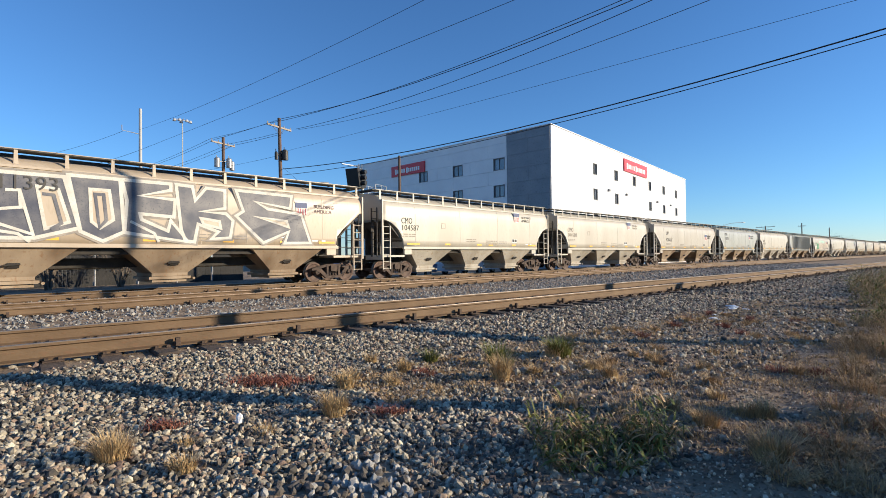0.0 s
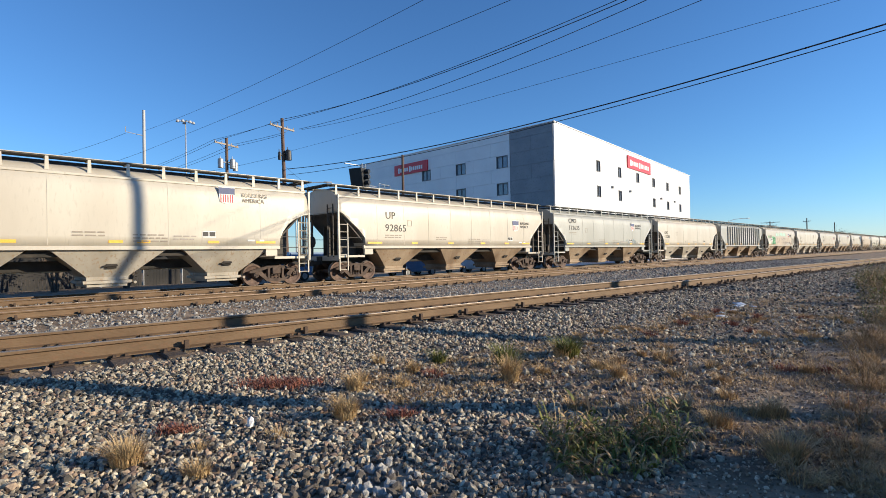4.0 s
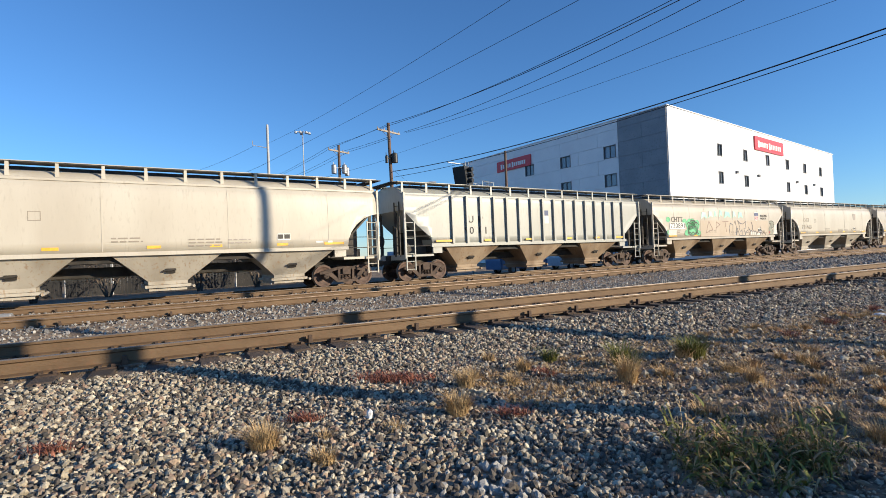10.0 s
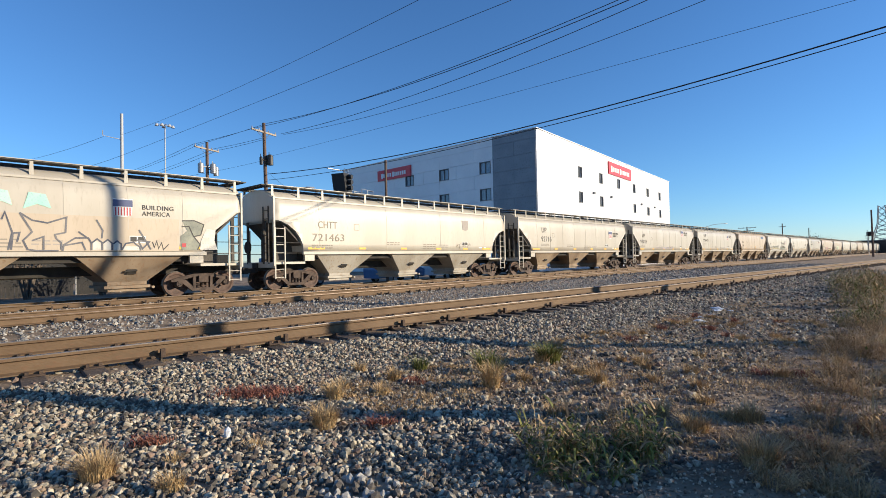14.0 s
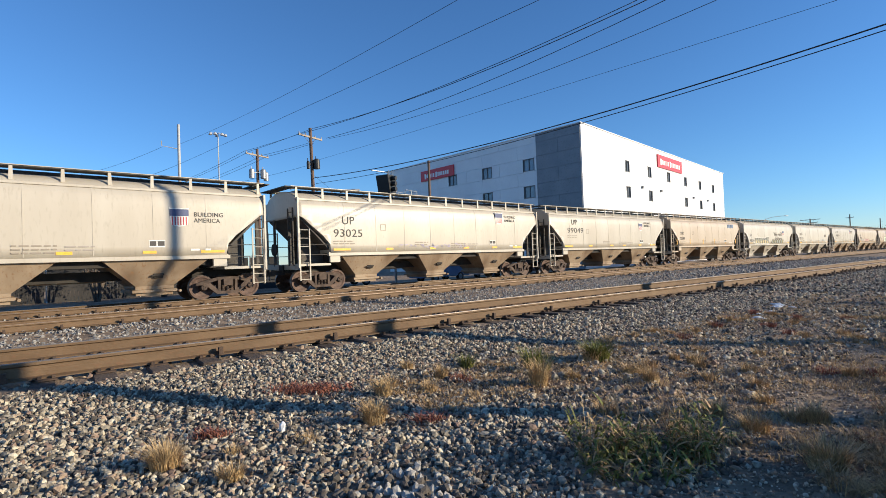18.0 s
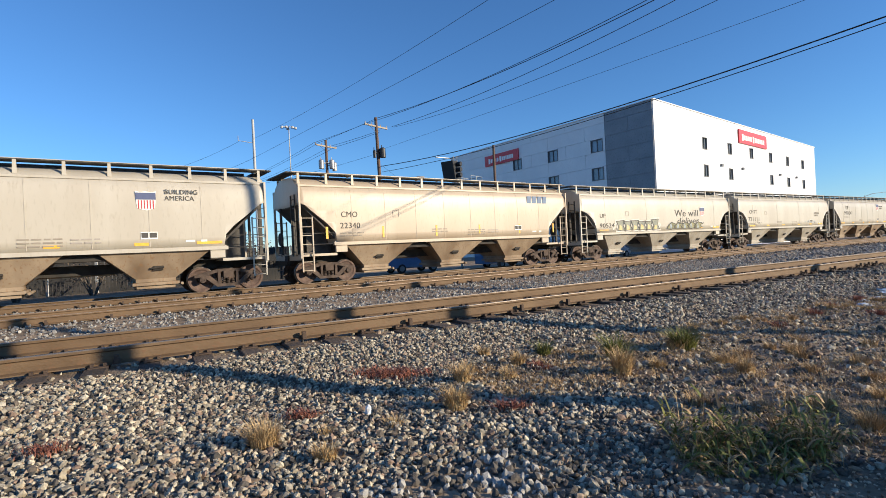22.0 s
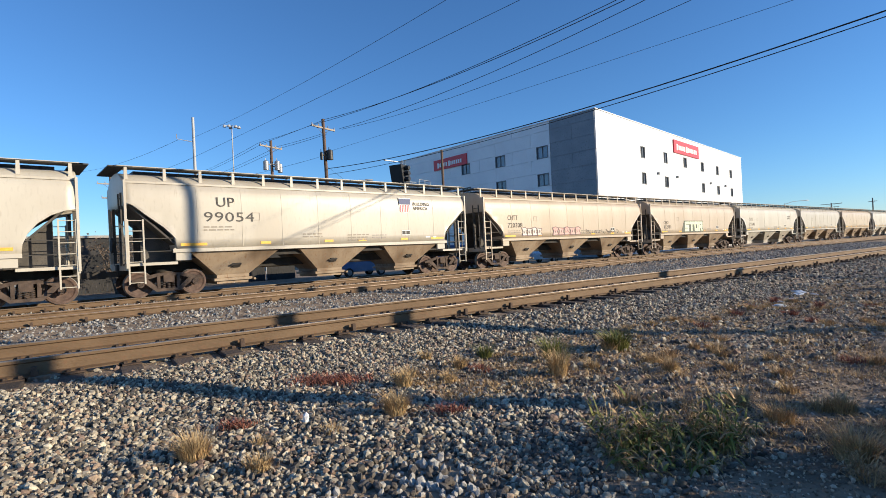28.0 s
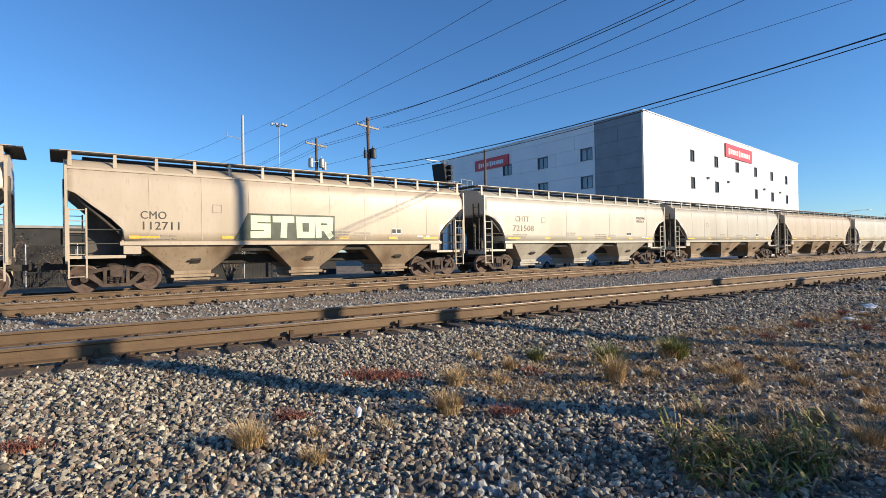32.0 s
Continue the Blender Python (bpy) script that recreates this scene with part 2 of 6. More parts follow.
M["dry"] = mat("dry_straw_grass", (0.38, 0.25, 0.115), (0.58, 0.43, 0.22), 3, 0.85, 0, 0.1, 40, (0.22, 0.12, 0.06), (1, 1, 1), 0.35)
M["green"] = mat("olive_weed_leaves", (0.08, 0.095, 0.016), (0.23, 0.22, 0.04), 3, 0.7, 0, 0.1, 40, (0.25, 0.2, 0.06), (1, 1, 1), 0.35)
M["brownweed"] = mat("brown_dead_weed", (0.30, 0.19, 0.09), (0.55, 0.38, 0.19), 3, 0.85, 0, 0.1, 40, (0.17, 0.095, 0.042), (1, 1, 1), 0.35)
M["twig"] = mat("brown_twigs", (0.07, 0.05, 0.035), (0.14, 0.10, 0.07), 4, 0.9, 0, 0.2, 40, (0.05, 0.035, 0.025), (1, 1, 1), 0.3)
M["redweed"] = mat("rust_red_dead_weed", (0.20, 0.07, 0.045), (0.33, 0.13, 0.08), 4, 0.9, 0, 0.2, 40, (0.14, 0.05, 0.035), (1, 1, 1), 0.3)
M["dirt"] = mat("gritty_brown_ground", (0.15, 0.104, 0.065), (0.37, 0.272, 0.18), 1.9, 0.95, 0, 1.0, 30, (0.06, 0.042, 0.028))
M["stone"] = stone_material("crushed_ballast_stone", [(0.273, 0.239, 0.182), (0.459, 0.398, 0.294), (0.082, 0.074, 0.060), (0.338, 0.249, 0.173), (0.124, 0.100, 0.077), (0.513, 0.456, 0.345), (0.107, 0.092, 0.077), (0.371, 0.313, 0.219), (0.229, 0.159, 0.117), (0.306, 0.270, 0.210), (0.070, 0.062, 0.051), (0.393, 0.339, 0.252)])
M["palestone"] = stone_material("pale_grey_ballast_stone", [(0.27, 0.262, 0.24), (0.34, 0.32, 0.285), (0.18, 0.175, 0.17), (0.25, 0.236, 0.22), (0.39, 0.37, 0.335), (0.13, 0.128, 0.128), (0.21, 0.18, 0.155)])
M["grit"] = stone_material("dusty_brown_grit", [(0.30, 0.225, 0.155), (0.44, 0.35, 0.25), (0.15, 0.11, 0.076), (0.52, 0.43, 0.32), (0.22, 0.16, 0.11)])
M["trash"] = plain("white_plastic_litter", (0.8, 0.8, 0.8), 0.5)


# ---- mesh helpers ----
def bm_box(bm, c, s, rot=None):
    r = bmesh.ops.create_cube(bm, size=1.0)
    m = Matrix.Translation(c) @ (rot.to_4x4() if rot else Matrix()) @ Matrix.Diagonal((*s, 1))
    bmesh.ops.transform(bm, matrix=m, verts=r["verts"])
    return r["verts"]


def bm_cyl(bm, a, b, r1, r2=None, n=10, caps=True):
    a, b = Vector(a), Vector(b)
    r = bmesh.ops.create_cone(bm, cap_ends=caps, segments=n, radius1=r1, radius2=r1 if r2 is None else r2, depth=(b - a).length)
    q = (b - a).to_track_quat('Z', 'Y').to_matrix().to_4x4()
    bmesh.ops.transform(bm, matrix=Matrix.Translation((a + b) / 2) @ q, verts=r["verts"])
    return r["verts"]


def bm_poly(bm, pts, y0, y1):
    """A plate with the outline pts (x, z), from y0 to y1."""
    f0 = [bm.verts.new((x, y0, z)) for x, z in pts]
    f1 = [bm.verts.new((x, y1, z)) for x, z in pts]
    bm.faces.new(f0)
    bm.faces.new(f1[::-1])
    for i in range(len(pts)):
        j = (i + 1) % len(pts)
        bm.faces.new((f0[j], f0[i], f1[i], f1[j]))


def bm_loft(bm, rings, close=True, caps=True):
    rows = [[bm.verts.new(p) for p in ring] for ring in rings]
    n = len(rows[0])
    for r0, r1 in zip(rows, rows[1:]):
        for i in range(n if close else n - 1):
            bm.faces.new((r0[i], r0[(i + 1) % n], r1[(i + 1) % n], r1[i]))
    if caps:
        bm.faces.new(rows[0][::-1])
        bm.faces.new(rows[-1])


def mesh_of(name, bm, material, smooth=False):
    bmesh.ops.recalc_face_normals(bm, faces=bm.faces)
    me = bpy.data.meshes.new(name)
    bm.to_mesh(me)
    bm.free()
    for m in (material if isinstance(material, (list, tuple)) else [material]):
        me.materials.append(m)
    if smooth:
        for p in me.polygons:
            p.use_smooth = True
    return me


def part(name, bm, material, parent, label="", smooth=False, at=None):
    ob = new(name, mesh_of(name, bm, material, smooth))
    ob.parent = parent
    if at is not None:
        ob.matrix_basis = at
    return tagged(ob, label)


def thing(name, label, category, m=None, group="", kind=""):
    ob = new(name)
    if m is not None:
        ob.matrix_basis = m
    return tagged(ob, label, category, group, kind)


def solid(name, bm, material, label, category="", group="", kind="", smooth=False):
    return tagged(new(name, mesh_of(name, bm, material, smooth)), label, category, group, kind)


LETTERING = ["UP", "CMO", "CHTT", "U", "P", "90", "01", "3", "BUILDING", "AMERICA", "We will", "11393", "104587", "104588", "92865", "112635", "113288",
             "720891", "721463", "92716", "93025", "99049", "22340", "90524", "721111", "99054", "720308", "112711", "721508"]


def bake_lettering():
    """Flat meshes of all the lettering, of size 1, from the built-in font."""
    made, out = [], {}
    for body, shear in [(t, 0.0) for t in LETTERING] + [("deliver...", 0.2)]:
        cu = bpy.data.curves.new("lettering", 'FONT')
        cu.body, cu.size, cu.space_character, cu.shear, cu.extrude, cu.resolution_u = body, 1.0, 1.05, shear, 0.004, 3
        made.append((body, new("lettering", cu)))
    dg = bpy.context.evaluated_depsgraph_get()
    for body, ob in made:
        out[body] = bpy.data.meshes.new_from_object(ob.evaluated_get(dg))
    for body, ob in made:
        cu = ob.data
        bpy.data.objects.remove(ob)
        bpy.data.curves.remove(cu)
    return out


TEXT = bake_lettering()


# ---- the lie of the land ----
SLOPE = 0.1


def near_ground(x, y):
    """Ground height, level with the near track's rail heads at 0."""
    mid = (y - 8.57 - SLOPE * x) / 1.005
    trn = (y - 14.6 - SLOPE * x) / 1.005
    pts = ((-99, -0.42), (-4.0, -0.385), (-2.2, -0.385), (-1.8, -0.36), (-1.2, -0.29), (-0.75, -0.245), (-0.5, -0.232), (2.0, -0.232), (2.4, -0.27), (3.6, -0.44), (5.5, -0.46), (999, -0.46))
    for (a, za), (b, zb) in zip(pts, pts[1:]):
        if y <= b:
            z = za + (zb - za) * (y - a) / (b - a)
            break
    if y > 5.5:
        if trn > 2.5:
            z = -0.5 - min(0.25, (trn - 2.5) * 0.05)
        elif abs(mid) < 1.5:
            z = -0.375
        elif -2.4 < mid < 2.4:
            z = -0.375 - (abs(mid) - 1.5) * 0.09
        else:
            z = -0.46
    return z


def relief(x, y):
    """Small rises and hollows of the loose ground beside the near track."""
    if y > -0.9:
        return 0.006 * noise.noise((x * 3.1, y * 3.1, 5))
    k = min(1.0, max(0.0, (x - 2.4) / 1.2)) * min(1.0, max(0.0, (-1.9 - y) / 0.5))
    return 0.02 * noise.noise((x * 0.9, y * 0.9, 0)) + (0.012 + 0.022 * k) * noise.noise((x * 2.6, y * 2.6, 5)) + 0.016 * k * noise.noise((x * 7.0, y * 7.0, 9))


def axis(breaks):
    out = []
    for a, b, step in breaks:
        n = max(1, round((b - a) / step))
        out += [a + (b - a) * i / n for i in range(n)]
    return out + [breaks[-1][1]]


def ground_sheet():
    xs = axis([(-4000, -400, 900), (-400, -40, 60), (-40, -5, 4), (-5, 12, 0.1), (12, 24, 0.35), (24, 60, 2), (60, 400, 30), (400, 4500, 800)])
    ys = axis([(-4000, -400, 900), (-400, -30, 60), (-30, -9, 3), (-9, -0.4, 0.09), (-0.4, 4, 0.2), (4, 20, 0.5), (20, 60, 4), (60, 400, 40), (400, 4500, 800)])
    verts = []
    for y in ys:
        for x in xs:
            z = near_ground(x, y)
            if -8.5 < x < 26 and -8.5 < y < 4:
                z += relief(x, y)
            verts.append((x, y, z))
    n = len(xs)
    faces = [(j * n + i, j * n + i + 1, (j + 1) * n + i + 1, (j + 1) * n + i) for j in range(len(ys) - 1) for i in range(n - 1)]
    me = bpy.data.meshes.new("ground")
    me.from_pydata(verts, [], faces)
    me.materials.append(M["dirt"])
    for p in me.polygons:
        p.use_smooth = True
    return tagged(new("ground", me), "gritty brown dirt and gravel along railway tracks", "ground", kind="structure")


ground_sheet()


# ---- tracks ----
def slope_at(u):
    k = min(1.0, max(0.0, (u - 18) / 16))
    return SLOPE - 0.042 * k * k * (3 - 2 * k)


STEP = 0.5
U0 = -420.0
line_pts = []
px, py = 0.0, 14.6
for i in range(int(420 / STEP)):
    px, py = px - STEP / math.hypot(1, SLOPE), py - STEP * SLOPE / math.hypot(1, SLOPE)
line_pts.append((px, py))
for i in range(int(1200 / STEP)):
    s_ = slope_at(U0 + i * STEP)
    px, py = px + STEP / math.hypot(1, s_), py + STEP * s_ / math.hypot(1, s_)
    line_pts.append((px, py))
RAIL_Z = -0.25


def on_line(u, off=0.0):
    """The place on the train's track u metres along it, off metres to its left, and its heading."""
    k = (u - U0) / STEP
    i = int(k)
    (ax, ay), (bx, by) = line_pts[i], line_pts[i + 1]
    f = k - i
    h = math.atan2(by - ay, bx - ax)
    return ax + (bx - ax) * f - off * math.sin(h), ay + (by - ay) * f + off * math.cos(h), h


RAIL_PROFILE = [(-0.075, -0.185), (0.075, -0.185), (0.075, -0.172), (0.012, -0.155), (0.009, -0.05), (0.036, -0.035), (0.036, -0.008), (-0.036, -0.008), (-0.036, -0.035), (-0.009, -0.05), (-0.012, -0.155), (-0.075, -0.172)]


def rail(parent, path, head):
    """path: (x, y, z, heading) of the head's middle."""
    bm = bmesh.new()
    bm_loft(bm, [[(x - a * math.sin(h), y + a * math.cos(h), z + b) for a, b in RAIL_PROFILE] for x, y, z, h in path])
    r = part("rail", bm, M["rail"], parent)
    bm = bmesh.new()
    cap = [(-0.034, -0.008), (0.035, -0.008), (0.031, 0.0), (-0.031, 0.0)]
    bm_loft(bm, [[(x - a * math.sin(h), y + a * math.cos(h), z + b) for a, b in cap] for x, y, z, h in path])
    part("rail_head", bm, head, r, "worn rail head")


def tie_mesh(length=2.6):
    bm = bmesh.new()
    bm_box(bm, (0, 0, -0.09), (0.23, length, 0.18))
    bmesh.ops.bevel(bm, geom=bm.edges[:], offset=0.015, segments=1, affect='EDGES')
    return mesh_of("tie", bm, M["tie"])


def plate_mesh():
    bm = bmesh.new()
    bm_box(bm, (0, 0, 0.008), (0.19, 0.34, 0.016))
    for sx in (-0.06, 0.06):
        for sy in (-0.1, 0.1):
            bm_box(bm, (sx, sy, 0.03), (0.035, 0.05, 0.03))
    return mesh_of("tie_plate", bm, M["spike"])


def anchor_mesh():
    bm = bmesh.new()
    bm_box(bm, (0, 0, 0.0), (0.07, 0.22, 0.05))
    bm_box(bm, (0, -0.1, 0.03), (0.05, 0.05, 0.1))
    return mesh_of("rail_anchor", bm, M["spike"])


def place(name, me, parent, m):
    ob = new(name, me)
    ob.parent = parent
    ob.matrix_basis = m
    return ob


def near_track():
    t = thing("near_track", "railway track with rusty rails on timber ties in ballast", "railway track", kind="structure")
    for y in (0.0, 1.508):
        rail(t, [(x, y, 0, 0) for x in (-120, -40, -10, 0, 10, 20, 40, 80, 160, 320)], M["railtop"] if y else M["railtop"])
    tm, pm = tie_mesh(), plate_mesh()
    rnd = random.Random(4)
    joined = bmesh.new()
    for i in range(-60, 320):
        x = i * 0.52
        if -16 < i < 110:
            place("tie", tm, t, pose(x, 0.75 + rnd.uniform(-0.06, 0.06), -0.2, rnd.uniform(-1, 1), 0, rnd.uniform(-2, 2)))
            for y in (0, 1.508):
                place("tie_plate", pm, t, pose(x, y, -0.2))
        else:
            bm_box(joined, (x, 0.75, -0.29), (0.23, 2.6, 0.18))
    tagged(part("ties", joined, M["tie"], t), kind="stuff")
    am = anchor_mesh()
    for i in range(-30, 130):
        if rnd.random() < 0.5:
            place("rail_anchor", am, t, pose(i * 0.52 + 0.17, 0, -0.16))


def side_track(name, off, label, head, seed, top=RAIL_Z):
    t = thing(name, label, "railway track", kind="structure")
    us = list(range(-60, 20, 10)) + list(range(20, 80, 4)) + list(range(80, 600, 20))
    for side in (-0.754, 0.754):
        rail(t, [(*on_line(u, off + side)[:2], top, on_line(u)[2]) for u in us], head)
    tm, am = tie_mesh(2.5), anchor_mesh()
    rnd = random.Random(seed)
    joined = bmesh.new()
    for i in range(-30, 230):
        u = i * 0.55
        x, y, h = on_line(u, off)
        if -14 < u < 60:
            place("tie", tm, t, Matrix.Translation((x, y, top - 0.2)) @ Matrix.Rotation(h, 4, 'Z'))
        else:
            bm_box(joined, (x, y, top - 0.29), (0.23, 2.5, 0.18))
        if -14 < u < 60 and rnd.random() < 0.62:
            x, y, h = on_line(u + rnd.uniform(-.05, .2), off - 0.754)
            place("rail_anchor", am, t, Matrix.Translation((x, y - 0.04, top - 0.16)) @ Matrix.Rotation(h, 4, 'Z'))
    tagged(part("ties", joined, M["tie"], t), kind="stuff")


near_track()
side_track("middle_track", -6.0, "rusty siding track with rail anchors in pale ballast", M["dullrailtop"], 8, -0.165)
side_track("train_track", 0.0, "rusty track that carries the moving freight train", M["railtop"], 9)


# ---- the covered hopper cars ----
SIDE = [(1.57, 1.66), (1.582, 2.0), (1.59, 2.5), (1.59, 3.0), (1.583, 3.4), (1.55, 3.72), (1.47, 3.93), (1.36, 4.0)]
ROOF = [(1.31, 4.05), (1.18, 4.17), (0.92, 4.31), (0.5, 4.41), (0.0, 4.44)]
RIBBED = [(1.50, 1.66), (1.50, 2.0), (1.50, 2.5), (1.50, 3.0), (1.50, 3.4), (1.50, 3.72), (1.49, 3.9), (1.45, 4.0)]
WHEEL_R = 0.457


def half(profile, zb):
    """The side's outline from the height zb up."""
    out = []
    for (y, z) in profile:
        out.append((y, max(z, zb)))
    for i, (y, z) in enumerate(out):
        for (ya, za), (yb, zb_) in zip(profile, profile[1:]):
            if za <= z <= zb_:
                out[i] = (ya + (yb - ya) * (z - za) / max(1e-6, zb_ - za), z)
                break
    return out


def body_mesh(bm, L, profile, curve):
    """The hold: sides, roof and ends; the sides are cut off aslant towards the ends."""
    h = L / 2
    if curve == "round":
        cut = [(-h, 3.05), (-h + 0.35, 2.98), (-h + 0.7, 2.84), (-h + 1.05, 2.58), (-h + 1.3, 2.26), (-h + 1.43, 1.95), (-h + 1.46, 1.66)]
    elif curve:
        cut = [(-h, 3.30), (-h + 0.25, 3.2), (-h + 0.75, 2.78), (-h + 1.2, 2.42), (-h + 1.5, 2.1), (-h + 1.58, 1.66)]
    else:
        cut = [(-h, 3.25), (-h + 0.12, 3.15), (-h + 0.8, 2.5), (-h + 1.45, 2.0), (-h + 1.55, 1.66)]
    stations = cut + [(-h + 2.5 + (L - 5) * i / 8, 1.66) for i in range(9)] + [(-x, z) for x, z in cut[::-1]]
    rings = []
    for x, zb in stations:
        left = [(-y, z) for y, z in half(profile, zb)] + [(-y, z) for y, z in ROOF]
        right = [(y, z) for y, z in ROOF[-2::-1]] + [(y, z) for y, z in half(profile, zb)[::-1]]
        rings.append([(x, y, z) for y, z in left + right])
    bm_loft(bm, rings, close=True, caps=True)


def add_truck(car, x):
    bm = bmesh.new()
    bm_box(bm, (0, 0, 0.62), (0.36, 2.3, 0.26))
    bm_box(bm, (0, 0, 0.80), (0.5, 0.6, 0.14))
    truck = part("truck", bm, M["truck"], car, "rusty cast steel bogie", at=pose(x, 0, 0))
    for sy in (-1, 1):
        bm = bmesh.new()
        y0, y1 = sy * 1.0 - 0.07, sy * 1.0 + 0.07
        bm_poly(bm, [(-1.16, 0.62), (-1.16, 0.54), (-0.86, 0.54), (-0.70, 0.62), (-0.3, 0.72), (0.3, 0.72), (0.70, 0.62), (0.86, 0.54), (1.16, 0.54), (1.16, 0.62), (0.84, 0.72), (0.32, 0.83), (-0.32, 0.83), (-0.84, 0.72)], y0, y1)
        bm_poly(bm, [(-0.86, 0.56), (-0.66, 0.62), (-0.30, 0.28), (0.30, 0.28), (0.66, 0.62), (0.86, 0.56), (0.40, 0.17), (-0.40, 0.17)], y0, y1)
        for sx in (-1, 1):
            bm_box(bm, (sx * 0.32, sy * 1.0, 0.52), (0.10, 0.16, 0.46))
        part("side_frame", bm, M["truck"], truck)
        for k in (-0.16, 0.0, 0.16):
            bm = bmesh.new()
            for j in range(5):
                bm_cyl(bm, (k, sy * 1.0, 0.30 + j * 0.065), (k, sy * 1.0, 0.335 + j * 0.065), 0.066, n=10)
            part("spring", bm, M["truck"], truck)
        for sx in (-0.89, 0.89):
            bm = bmesh.new()
            bm_cyl(bm, (sx, sy * 0.95, WHEEL_R), (sx, sy * 1.13, WHEEL_R), 0.13, 0.11, 12)
            for a in range(3):
                c, s = math.cos(a * 2.094) * 0.06, math.sin(a * 2.094) * 0.06
                bm_cyl(bm, (sx + c, sy * 1.12, WHEEL_R + s), (sx + c, sy * 1.155, WHEEL_R + s), 0.02, n=6)
            part("bearing", bm, M["truck"], truck)
    for sx in (-0.89, 0.89):
        bm = bmesh.new()
        bm_cyl(bm, (0, -0.72, 0), (0, 0.72, 0), 0.08, n=10)
        for sy in (-1, 1):
            ring = [(0.0, 0.70), (0.12, 0.70), (0.15, 0.76), (0.34, 0.79), (0.385, 0.815), (WHEEL_R, 0.815), (WHEEL_R, 0.72), (WHEEL_R + 0.03, 0.70), (WHEEL_R + 0.03, 0.68), (0.38, 0.68), (0.30, 0.72)]
            n = 28
            rows = [[bm.verts.new((r * math.cos(2 * math.pi * a / n), sy * y, r * math.sin(2 * math.pi * a / n))) for a in range(n)] for r, y in ring[1:]]
            for r0, r1 in zip(rows, rows[1:]):
                for a in range(n):
                    bm.faces.new((r0[a], r0[(a + 1) % n], r1[(a + 1) % n], r1[a]))
            bm.faces.new(rows[0])
        w = part("wheelset", bm, [M["wheel"], M["tread"]], truck, "pair of brown steel wheels on an axle", at=pose(sx, 0, WHEEL_R))
        for p in w.data.polygons:
            d = math.hypot(p.center.x, p.center.z)
            p.material_index = 1 if d > 0.445 else 0


def ladder(car, x, sy, mt, w=0.42, z0=0.55, z1=2.75):
    bm = bmesh.new()
    y = sy * 1.56
    for dx in (-w / 2, w / 2):
        bm_box(bm, (x + dx, y, (z0 + z1) / 2), (0.05, 0.04, z1 - z0))
    n = 7
    for i in range(n):
        z = z0 + 0.05 + i * (z1 - z0 - 0.1) / (n - 1)
        bm_cyl(bm, (x - w / 2, y - sy * 0.02, z), (x + w / 2, y - sy * 0.02, z), 0.016, n=6)
    part("ladder", bm, mt, car)


